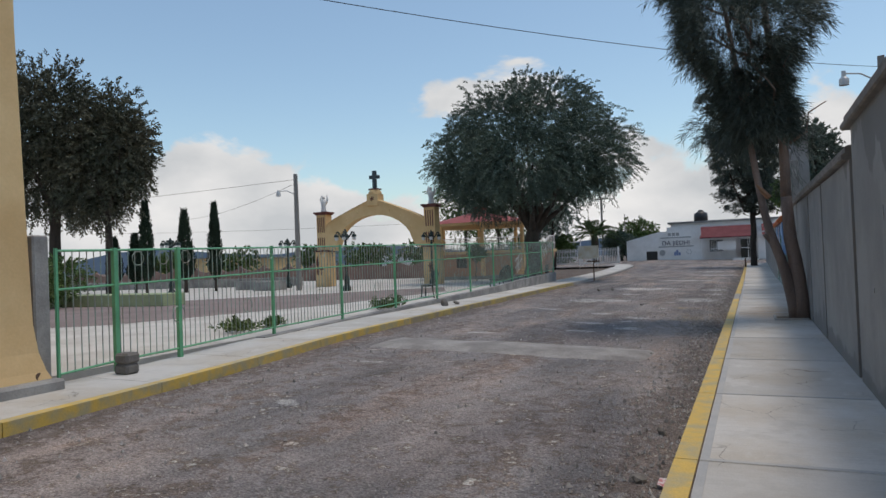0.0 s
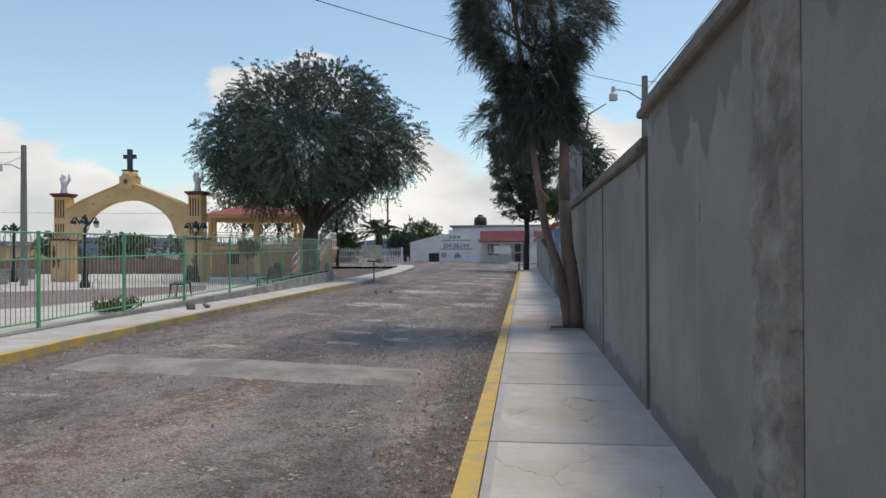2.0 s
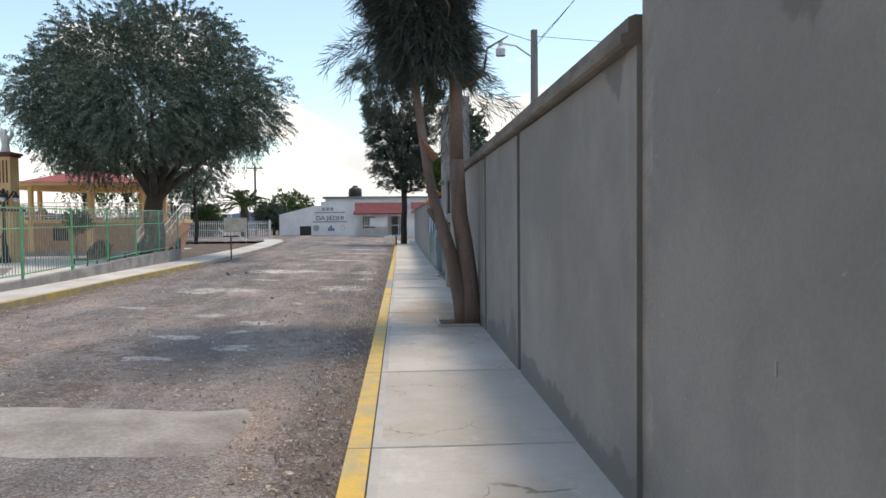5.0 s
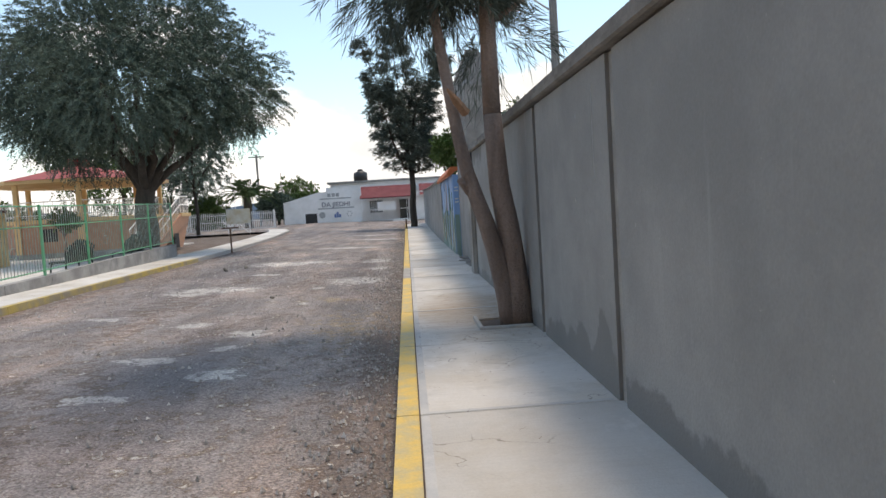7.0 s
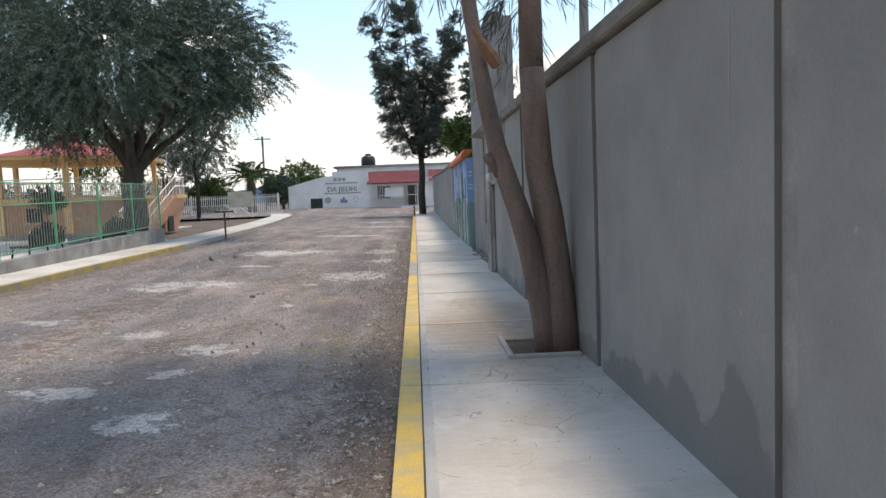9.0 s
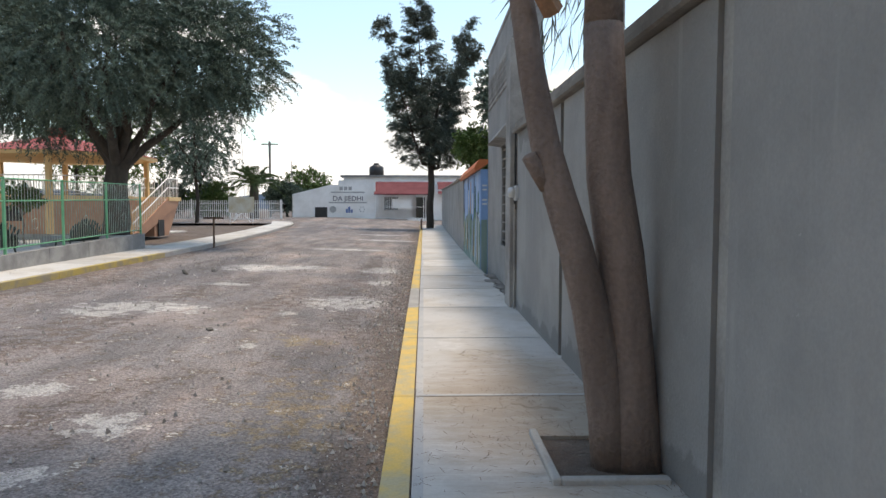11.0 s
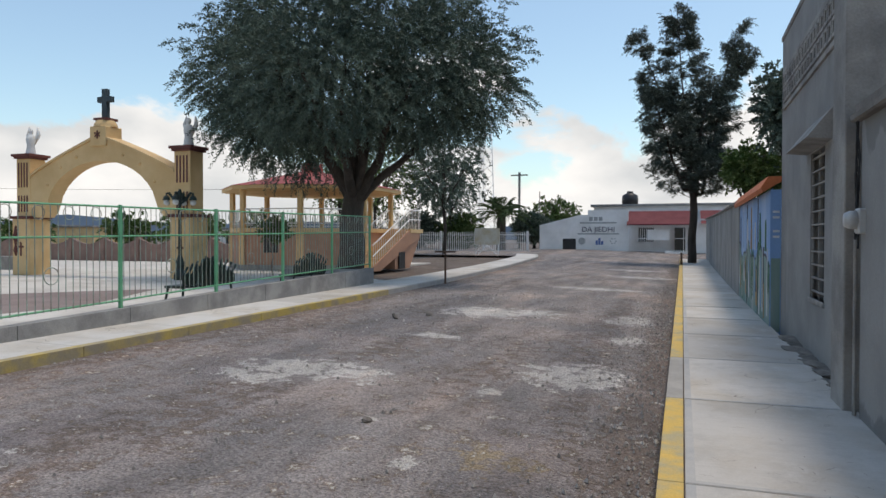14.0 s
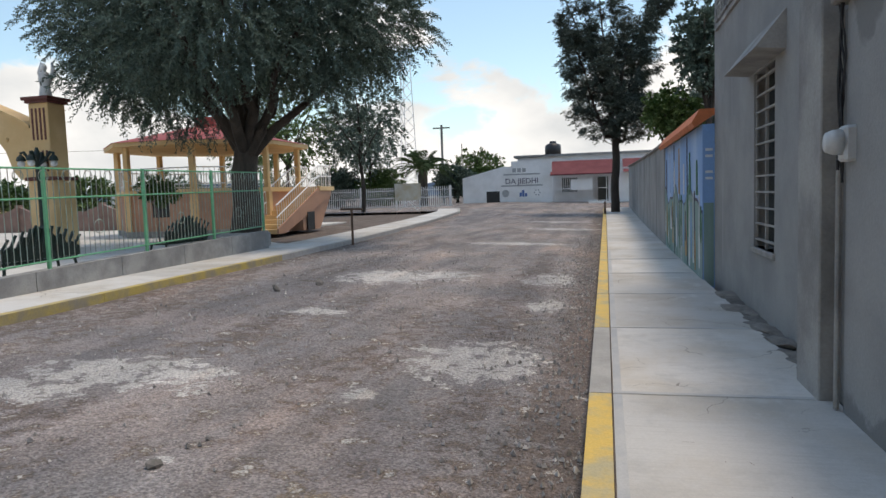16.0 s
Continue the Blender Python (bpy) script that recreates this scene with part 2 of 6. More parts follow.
def stained_asphalt(m):
    """Adds spilt mortar, earth, sand and some painted tree shade where the mesh's stain attribute asks for them, with
    ragged edges.
    """
    n, l = m.node_tree.nodes, m.node_tree.links
    p = n["Principled BSDF"]
    old = p.inputs["Base Color"].links[0].from_socket
    at = n.new("ShaderNodeAttribute")
    at.attribute_name = "stain"
    sp = n.new("ShaderNodeSeparateColor")
    l.new(at.outputs["Color"], sp.inputs[0])
    geo = n.new("ShaderNodeNewGeometry")
    speck = n.new("ShaderNodeTexNoise")
    speck.inputs["Scale"].default_value, speck.inputs["Detail"].default_value, speck.inputs["Roughness"].default_value = 4.6, 12.0, 0.74
    l.new(geo.outputs["Position"], speck.inputs["Vector"])
    wide = n.new("ShaderNodeMath")
    wide.operation = "MULTIPLY_ADD"
    wide.inputs[1].default_value, wide.inputs[2].default_value = 4.2, -1.6
    l.new(speck.outputs["Fac"], wide.inputs[0])
    for channel, colour, soft in (("Green", (0.155, 0.115, 0.095), 0.2), ("Blue", (0.33, 0.25, 0.15), 0.25), ("Red", (0.55, 0.52, 0.485), 0.06)):
        ad = n.new("ShaderNodeMath")
        ad.operation = "ADD"
        l.new(sp.outputs[channel], ad.inputs[0])
        l.new(wide.outputs[0], ad.inputs[1])
        mr = n.new("ShaderNodeMapRange")
        mr.interpolation_type = "SMOOTHSTEP"
        mr.inputs["From Min"].default_value, mr.inputs["From Max"].default_value = 1.0 - soft, 1.0 + soft
        mr.inputs["To Max"].default_value = 0.85
        l.new(ad.outputs[0], mr.inputs["Value"])
        mx = n.new("ShaderNodeMix")
        mx.data_type = "RGBA"
        mx.inputs["B"].default_value = (*colour, 1)
        l.new(mr.outputs[0], mx.inputs["Factor"])
        l.new(old, mx.inputs["A"])
        old = mx.outputs["Result"]
    # pale and dark aggregate
    vo = n.new("ShaderNodeTexVoronoi")
    vo.inputs["Scale"].default_value = 75
    l.new(geo.outputs["Position"], vo.inputs["Vector"])
    hs = n.new("ShaderNodeHueSaturation")
    vs = n.new("ShaderNodeSeparateColor")
    l.new(vo.outputs["Color"], vs.inputs[0])
    vr = n.new("ShaderNodeMapRange")
    vr.inputs["To Min"].default_value, vr.inputs["To Max"].default_value = 0.62, 1.42
    l.new(vs.outputs[0], vr.inputs["Value"])
    l.new(vr.outputs[0], hs.inputs["Value"])
    l.new(old, hs.inputs["Color"])
    # long wheel-worn streaks and broad patches of thinner dressing
    mp = n.new("ShaderNodeMapping")
    mp.inputs["Scale"].default_value = (1.5, 0.42, 1)
    l.new(geo.outputs["Position"], mp.inputs["Vector"])
    sn = n.new("ShaderNodeTexNoise")
    sn.inputs["Scale"].default_value, sn.inputs["Detail"].default_value, sn.inputs["Roughness"].default_value = 1.0, 8.0, 0.65
    l.new(mp.outputs[0], sn.inputs["Vector"])
    sv = n.new("ShaderNodeMapRange")
    sv.inputs["From Min"].default_value, sv.inputs["From Max"].default_value = 0.3, 0.7
    sv.inputs["To Min"].default_value, sv.inputs["To Max"].default_value = 0.7, 1.28
    l.new(sn.outputs["Fac"], sv.inputs["Value"])
    h2 = n.new("ShaderNodeHueSaturation")
    l.new(sv.outputs[0], h2.inputs["Value"])
    l.new(hs.outputs[0], h2.inputs["Color"])
    # broad darker lanes and dusty brown ones between them
    mp3 = n.new("ShaderNodeMapping")
    mp3.inputs["Scale"].default_value = (0.75, 0.13, 1)
    mp3.inputs["Rotation"].default_value = (0, 0, 0.06)
    l.new(geo.outputs["Position"], mp3.inputs["Vector"])
    ln = n.new("ShaderNodeTexNoise")
    ln.inputs["Scale"].default_value, ln.inputs["Detail"].default_value, ln.inputs["Roughness"].default_value = 1.0, 9.0, 0.62
    l.new(mp3.outputs[0], ln.inputs["Vector"])
    out = h2.outputs[0]
    for a, b, colour, kind in ((0.50, 0.60, (0.72, 0.73, 0.76, 1), "MULTIPLY"), (0.46, 0.36, (1.28, 1.16, 1.08, 1), "MULTIPLY")):
        fr = n.new("ShaderNodeMapRange")
        fr.inputs["From Min"].default_value, fr.inputs["From Max"].default_value = a, b
        l.new(ln.outputs["Fac"], fr.inputs["Value"])
        mx = n.new("ShaderNodeMix")
        mx.data_type, mx.blend_type = "RGBA", kind
        mx.inputs["B"].default_value = colour
        l.new(fr.outputs[0], mx.inputs["Factor"])
        l.new(out, mx.inputs["A"])
        out = mx.outputs["Result"]
    l.new(out, p.inputs["Base Color"])


stained_asphalt(ASPHALT)


def node_noise(n, l, vec, scale, detail, rough, stretch=None):
    if stretch:
        mp = n.new("ShaderNodeMapping")
        mp.inputs["Scale"].default_value = stretch
        l.new(vec, mp.inputs["Vector"])
        vec = mp.outputs[0]
    t = n.new("ShaderNodeTexNoise")
    t.inputs["Scale"].default_value, t.inputs["Detail"].default_value, t.inputs["Roughness"].default_value = scale, detail, rough
    l.new(vec, t.inputs["Vector"])
    return t.outputs["Fac"]


def ramp_range(n, l, value, a, b, lo, hi):
    r = n.new("ShaderNodeMapRange")
    r.interpolation_type = "SMOOTHSTEP"
    for key, v in (("From Min", a), ("From Max", b), ("To Min", lo), ("To Max", hi)):
        r.inputs[key].default_value = v
    l.new(value, r.inputs["Value"])
    return r.outputs[0]


def arith(n, l, op, a, b):
    m = n.new("ShaderNodeMath")
    m.operation = op
    for i, v in enumerate((a, b)):
        if isinstance(v, float):
            m.inputs[i].default_value = v
        else:
            l.new(v, m.inputs[i])
    return m.outputs[0]


def blend(n, l, fac, a, colour, kind="MIX"):
    x = n.new("ShaderNodeMix")
    x.data_type, x.blend_type = "RGBA", kind
    x.inputs["B"].default_value = (*colour, 1)
    l.new(fac, x.inputs["Factor"])
    l.new(a, x.inputs["A"])
    return x.outputs["Result"]


def weather_render(m):
    """Trowelled cement: cloudy patches, a few pale runs, damp where the stain attribute asks for it."""
    n, l = m.node_tree.nodes, m.node_tree.links
    p = n["Principled BSDF"]
    col = p.inputs["Base Color"].links[0].from_socket
    pos = n.new("ShaderNodeNewGeometry").outputs["Position"]
    at = n.new("ShaderNodeAttribute")
    at.attribute_name = "stain"
    sp = n.new("ShaderNodeSeparateColor")
    l.new(at.outputs["Color"], sp.inputs[0])
    runs = node_noise(n, l, pos, 1.0, 4, 0.55, (1, 5.0, 0.35))
    col = blend(n, l, ramp_range(n, l, runs, 0.60, 0.74, 0.0, 0.35), col, (0.40, 0.395, 0.385))
    cloudy = node_noise(n, l, pos, 2.2, 7, 0.68)
    col = blend(n, l, ramp_range(n, l, cloudy, 0.5, 0.72, 0.0, 0.4), col, (0.225, 0.222, 0.22))
    speck = node_noise(n, l, pos, 14.0, 3, 0.6)
    col = blend(n, l, ramp_range(n, l, speck, 0.70, 0.76, 0.0, 0.4), col, (0.46, 0.45, 0.43))
    ragged = arith(n, l, "ADD", sp.outputs["Red"], arith(n, l, "MULTIPLY", arith(n, l, "SUBTRACT", node_noise(n, l, pos, 6.0, 9, 0.65), 0.5), 1.5))
    col = blend(n, l, ramp_range(n, l, ragged, 0.40, 0.72, 0.0, 0.75), col, (0.165, 0.162, 0.158))
    l.new(col, p.inputs["Base Color"])


def weather_pavement(m):
    """Broomed concrete: cross strokes, mottling, hairline cracks and a brown patch by the tree."""
    n, l = m.node_tree.nodes, m.node_tree.links
    p = n["Principled BSDF"]
    col = p.inputs["Base Color"].links[0].from_socket
    pos = n.new("ShaderNodeNewGeometry").outputs["Position"]
    broom = node_noise(n, l, pos, 1.0, 5, 0.6, (2.2, 46.0, 1))
    col = blend(n, l, ramp_range(n, l, broom, 0.46, 0.72, 0.0, 0.3), col, (0.40, 0.375, 0.345))
    mott = node_noise(n, l, pos, 2.6, 8, 0.66)
    col = blend(n, l, ramp_range(n, l, mott, 0.5, 0.66, 0.0, 0.42), col, (0.40, 0.385, 0.36))
    pale = node_noise(n, l, pos, 1.7, 9, 0.7, (1, 0.7, 3))
    col = blend(n, l, ramp_range(n, l, pale, 0.56, 0.68, 0.0, 0.5), col, (0.66, 0.645, 0.62))
    warp = n.new("ShaderNodeVectorMath")
    warp.operation = "MULTIPLY_ADD"
    wnz = n.new("ShaderNodeTexNoise")
    wnz.inputs["Scale"].default_value, wnz.inputs["Detail"].default_value = 2.0, 6.0
    l.new(pos, wnz.inputs["Vector"])
    l.new(wnz.outputs["Color"], warp.inputs[0])
    warp.inputs[1].default_value = (0.7, 0.7, 0.0)
    l.new(pos, warp.inputs[2])
    vo = n.new("ShaderNodeTexVoronoi")
    vo.feature = "DISTANCE_TO_EDGE"
    vo.inputs["Scale"].default_value = 1.3
    l.new(warp.outputs[0], vo.inputs["Vector"])
    line = ramp_range(n, l, vo.outputs["Distance"], 0.002, 0.007, 1.0, 0.0)
    where = ramp_range(n, l, node_noise(n, l, pos, 0.9, 2, 0.5, (1, 1, 1)), 0.52, 0.6, 0.0, 0.75)
    col = blend(n, l, arith(n, l, "MULTIPLY", line, where), col, (0.16, 0.14, 0.12))
    d = n.new("ShaderNodeVectorMath")
    d.operation = "DISTANCE"
    flat = n.new("ShaderNodeMapping")
    flat.inputs["Scale"].default_value = (1.0, 0.42, 0.0)
    l.new(pos, flat.inputs["Vector"])
    l.new(flat.outputs[0], d.inputs[0])
    d.inputs[1].default_value = (0.5, 17.4 * 0.42, 0.0)
    near = arith(n, l, "ADD", ramp_range(n, l, d.outputs["Value"], 0.3, 1.5, 0.75, 0.0), arith(n, l, "SUBTRACT", node_noise(n, l, pos, 3.0, 8, 0.7, (1, 3, 1)), 0.5))
    col = blend(n, l, ramp_range(n, l, near, 0.25, 0.85, 0.0, 0.6), col, (0.30, 0.22, 0.15))
    l.new(col, p.inputs["Base Color"])


weather_render(RENDER)
weather_pavement(WALK)
EDGE_C = mat("smooth_tooled_concrete", (0.40, 0.40, 0.40), 0.8, 0.15, 3, 60, 0.2, second=(0.48, 0.47, 0.45))


# ---- building helpers ----
def mesh_ob(name, bm, material, smooth=False):
    me = bpy.data.meshes.new(name)
    bmesh.ops.recalc_face_normals(bm, faces=bm.faces)
    bm.to_mesh(me)
    bm.free()
    if smooth:
        for f in me.polygons:
            f.use_smooth = True
    me.materials.append(material)
    return new(name, me)


def part(name, bm, material, parent, label="", smooth=False):
    ob = mesh_ob(name, bm, material, smooth)
    ob.parent = parent
    if parent is not None:
        ob.matrix_parent_inverse = Matrix.Identity(4)
    return tagged(ob, label)


def share(name, src, m, parent):
    ob = new(name, src.data)
    ob.parent = parent
    ob.matrix_basis = m
    return ob


def thing(name, at, label, category, group="", kind="", rz=0.0):
    ob = new(name)
    ob.matrix_basis = pose(*at, 0, 0, rz)
    return tagged(ob, label, category, group, kind)


def box(bm, a, b, bevel=0.0):
    """Adds a box between two corners."""
    size = [abs(b[i] - a[i]) for i in range(3)]
    mid = [(a[i] + b[i]) / 2 for i in range(3)]
    g = bmesh.ops.create_cube(bm, size=1, matrix=Matrix.LocRotScale(mid, None, size))
    if bevel:
        es = list({e for v in g["verts"] for e in v.link_edges})
        bmesh.ops.bevel(bm, geom=es, offset=bevel, segments=1, affect="EDGES")
    return bm


def boxbm(a, b, bevel=0.0):
    return box(bmesh.new(), a, b, bevel)


def tube(bm, pts, radii, sides=8, cap=True):
    """A tapered tube along points."""
    pts = [Vector(p) for p in pts]
    rings = []
    for i, p in enumerate(pts):
        d = (pts[min(i + 1, len(pts) - 1)] - pts[max(i - 1, 0)]).normalized()
        up = Vector((0, 0, 1)) if abs(d.z) < 0.9 else Vector((1, 0, 0))
        u = d.cross(up).normalized()
        v = u.cross(d)
        r = radii[i] if hasattr(radii, "__len__") else radii
        rings.append([bm.verts.new(p + (u * math.cos(2 * math.pi * k / sides) + v * math.sin(2 * math.pi * k / sides)) * r) for k in range(sides)])
    for a, b in zip(rings, rings[1:]):
        for k in range(sides):
            bm.faces.new((a[k], a[(k + 1) % sides], b[(k + 1) % sides], b[k]))
    if cap:
        bm.faces.new(rings[0])
        bm.faces.new(rings[-1])
    return bm


def lathe(bm, profile, sides=12, at=(0, 0, 0)):
    at = Vector(at)
    return tube(bm, [at + Vector((0, 0, z)) for r, z in profile], [max(r, 0.002) for r, z in profile], sides)


def prism(bm, outline, z0, z1):
    """An upright prism over a plan outline."""
    lo = [bm.verts.new((x, y, z0)) for x, y in outline]
    hi = [bm.verts.new((x, y, z1)) for x, y in outline]
    n = len(lo)
    bm.faces.new(lo)
    bm.faces.new(hi)
    for i in range(n):
        bm.faces.new((lo[i], lo[(i + 1) % n], hi[(i + 1) % n], hi[i]))
    return bm


def quads(name, verts, material, parent=None):
    """One mesh of loose quads from an (n, 4, 3) array."""
    n = len(verts)
    me = bpy.data.meshes.new(name)
    me.vertices.add(n * 4)
    me.vertices.foreach_set("co", np.asarray(verts, dtype=np.float32).ravel())
    me.loops.add(n * 4)
    me.loops.foreach_set("vertex_index", np.arange(n * 4, dtype=np.int32))
    me.polygons.add(n)
    me.polygons.foreach_set("loop_start", np.arange(0, n * 4, 4, dtype=np.int32))
    me.polygons.foreach_set("loop_total", np.full(n, 4, dtype=np.int32))
    me.update(calc_edges=True)
    me.materials.append(material)
    ob = new(name, me)
    ob.parent = parent
    return ob


rng = np.random.default_rng(7)


def strands(origins, dirs, length, leaf, width, count, droop, spread):
    """Leaf blades along drooping twigs."""
    n = len(origins)
    d = dirs / np.linalg.norm(dirs, axis=1, keepdims=True)
    ln = length * rng.uniform(0.6, 1.25, (n, 1, 1))
    t = np.linspace(0.08, 1, count)[None, :, None]
    pos = origins[:, None, :] + d[:, None, :] * ln * t * (1 - 0.35 * t * droop)
    pos[..., 2:3] -= droop * ln * 0.75 * t ** 2
    pos += rng.normal(0, 0.012, pos.shape)
    tang = d[:, None, :] * (1 - 0.7 * t * droop) + np.array([0, 0, -1.0]) * 1.5 * droop * t
    side = rng.normal(0, 1, pos.shape)
    dirl = tang / np.linalg.norm(tang, axis=2, keepdims=True) + spread * side / np.linalg.norm(side, axis=2, keepdims=True)
    dirl /= np.linalg.norm(dirl, axis=2, keepdims=True)
    w = np.cross(dirl, rng.normal(0, 1, pos.shape))
    w /= np.linalg.norm(w, axis=2, keepdims=True)
    ll = leaf * rng.uniform(0.7, 1.3, (n, count, 1))
    a, b = pos, pos + dirl * ll
    m = (a + b) / 2
    q = np.stack([a, m + w * width, b, m - w * width], axis=2)
    return q.reshape(-1, 4, 3)


def crown_points(n, centre, radii, shell=0.55, lump=0.25, seed=0):
    """Points in a lumpy ellipsoid, thicker towards its outside, with their outward directions."""
    r = np.random.default_rng(seed)
    d = r.normal(0, 1, (n, 3))
    d /= np.linalg.norm(d, axis=1, keepdims=True)
    lumps = np.array([noise.noise(Vector(v) * 2.3 + Vector((seed * 3.1, 0, 0))) for v in d])
    rad = (shell + (1 - shell) * r.uniform(0, 1, n) ** 0.6) * (1 + lump * 1.6 * lumps)
    return np.array(centre) + d * rad[:, None] * np.array(radii), d


def rise(y):
    return 0.0 if y < 30 else 0.6 * ((y - 30) / 44) ** 2


def road_z(x, y):
    return 0.035 * max(0.0, min(7.4, -0.52 - x)) + rise(y)


def lerp_table(table, y):
    for (y0, v0), (y1, v1) in zip(table, table[1:]):
        if y <= y1:
            return v0 + (v1 - v0) * max(0.0, (y - y0)) / (y1 - y0)
    return table[-1][1]


LEFT_KERB = [(-40, -6.1), (4, -6.2), (7, -6.45), (11, -7.0), (18, -7.3), (30, -7.65), (36, -7.75), (48, -8.2), (58, -8.9), (64, -10.2)]
LEFT_FENCE = [(-40, -7.3), (5.4, -7.4), (6.4, -7.65), (7.7, -7.8), (10.5, -8.25), (13.8, -8.5), (23, -8.65), (27, -8.85), (33, -9.1), (34, -9.15)]


def left_kerb(y):
    return lerp_table(LEFT_KERB, y)


def fence_x(y):
    return lerp_table(LEFT_FENCE, y)


PLAZA_Z = 0.38
KERB_X0, KERB_X1, WALL_X = -0.52, -0.36, 1.1


# ---- ground and road ----
def sheet(name, xs, ys, zfun, material, label, category):
    bm = bmesh.new()
    g = [[bm.verts.new((x, y, zfun(x, y))) for x in xs] for y in ys]
    for j in range(len(ys) - 1):
        for i in range(len(xs) - 1):
            bm.faces.new((g[j][i], g[j][i + 1], g[j + 1][i + 1], g[j + 1][i]))
    return tagged(mesh_ob(name, bm, material, True), label, category, kind="structure")


def ground_z(x, y):
    if x < -9.0 and y < 66:
        return 0.2 + rise(min(y, 74)) * 0.7
    return rise(min(y, 74)) - 0.12


ground = sheet("ground", [-2500, -400, -80, -40, -20, -13, -10.5, -9.3, -6, 0, 1.2, 6, 40, 400, 2500],
               [-2500, -400, -60, -10, 10, 25, 34, 40, 48, 56, 62, 68, 74, 80, 120, 400, 2500], ground_z, DIRT, "brown bare earth reaching to the horizon", "ground")


def road_bumpy(x, y):
    return road_z(x, y) + 0.018 * noise.noise(Vector((x * 0.9, y * 0.6, 0))) * min(1, abs(x + 0.52) * 2)


pr = random.Random(5)
SPILLS = [(-4.6, 22.7, 0.85, 0.55), (-5.0, 22.1, 0.5, 0.3), (-3.6, 18.1, 0.35, 0.25), (-1.6, 23.9, 0.6, 0.75), (-2.35, 22.6, 0.16, 0.22), (-2.6, 17.2, 0.3, 0.25), (-4.4, 29.8, 0.9, 0.9), (-3.4, 30.2, 0.6, 0.7),
          (-2.4, 14.8, 0.28, 0.2), (-3.2, 14.0, 0.28, 0.14), (-2.3, 20.1, 0.12, 0.1), (-2.9, 38, 1.5, 0.5), (-2.0, 45, 1.3, 0.6), (-4.7, 6.2, 0.14, 0.16), (-5.2, 18.9, 0.35, 0.2), (-1.4, 30, 0.5, 0.8), (-3.0, 21, 0.1, 0.1),
          (-3.4, 15.6, 0.35, 0.2), (-4.2, 26, 0.4, 0.25), (-2.6, 50, 1.4, 0.6), (-1.2, 27.2, 0.3, 0.5), (-2.7, 16.2, 0.2, 0.15), (-4.9, 13.0, 0.4, 0.12), (-5.2, 9.0, 0.3, 0.1)]


def stain_at(x, y):
    pale = 0.0
    for cx, cy, rx, ry in SPILLS:
        d = ((x - cx) / rx) ** 2 + ((y - cy) / ry) ** 2
        if d < 4:
            pale = max(pale, 0.72 * (1.15 - 0.55 * d))
    edge_r = (KERB_X0 - x) / (0.6 + 0.35 * noise.noise(Vector((y * 0.6, 3, 0))))
    edge_l = (x - left_kerb(y)) / (0.75 + 0.4 * noise.noise(Vector((y * 0.5, 8, 0))))
    track = 0.42 * max(0.0, noise.noise(Vector((x * 1.6 + 4, y * 0.16, 1.5)))) + 0.25 * max(0.0, noise.noise(Vector((x * 0.8, y * 0.4, 9))))
    # soft shadow of the near casuarina, painted in with the earth colour
    tree_shade = math.exp(-((x + 1.2) / 0.55) ** 2 - ((y - 13.6) / 1.2) ** 2)
    earth = max(0.95 * math.exp(-edge_r ** 2), 0.68 * math.exp(-edge_l ** 2), track + 0.25, 0.4 * tree_shade)
    sand = max(0.6 * math.exp(-((x + 1.7) / 0.45) ** 2 - ((y - 20.4) / 0.4) ** 2), 0.5 * math.exp(-((x + 1.3) / 0.5) ** 2 - ((y - 17.5) / 1.5) ** 2))
    return max(0.0, pale), earth, sand, 1.0


bm = bmesh.new()
stain = bm.verts.layers.float_color.new("stain")
rows = []
ys = [-40, -20, -5] + [i * 0.12 for i in range(0, 300)] + [36 + i * 0.5 for i in range(0, 80)]
COLS = 56
for y in ys:
    x0, x1 = (left_kerb(y) + 0.0 if y < 62 else -26.0), (KERB_X0 + 0.02 if y < 62 else 14.0)
    r = []
    for i in range(COLS + 1):
        x = x0 + (x1 - x0) * i / COLS
        v = bm.verts.new((x, y, road_bumpy(x, y)))
        v[stain] = stain_at(x, y)
        r.append(v)
    rows.append(r)
for a, b in zip(rows, rows[1:]):
    for i in range(COLS):
        bm.faces.new((a[i], a[i + 1], b[i + 1], b[i]))
road = tagged(mesh_ob("road", bm, ASPHALT, True), "worn grey asphalt street with dusty tyre tracks", "road", kind="structure")

# the low concrete ramp across the street
bm = bmesh.new()
prof = [(10.35, -0.02), (10.6, 0.035), (11.0, 0.055), (11.45, 0.045), (11.75, -0.02)]
g = [[bm.verts.new((x, y + 0.10 * noise.noise(Vector((x * 1.7, y, 0))), road_bumpy(x, y) + h * min(1, (x + 6.3) * 1.5, (-1.2 - x) * 1.5) + 0.006 - 0.05 * (x > -1.4))) for x in np.linspace(-6.1, -1.35, 24)] for y, h in prof]
for a, b in zip(g, g[1:]):
    for i in range(23):
        bm.faces.new((a[i], a[i + 1], b[i + 1], b[i]))
part("speed_ramp", bm, BUMP_C, road, "low dusty concrete speed ramp")

# loose gravel
gr = np.random.default_rng(3)
n = 15000
gx = np.concatenate([KERB_X0 - np.abs(gr.normal(0, 0.4, 8000)) - 0.03, gr.uniform(-6.6, -0.6, 5800), np.array([left_kerb(v) for v in gr.uniform(2, 40, 1200)]) + np.abs(gr.normal(0, 0.3, 1200))])
gy = np.concatenate([2 + 40 * gr.uniform(0, 1, 8000) ** 1.2, 2 + 34 * gr.uniform(0, 1, 5800), gr.uniform(2, 40, 1200)])
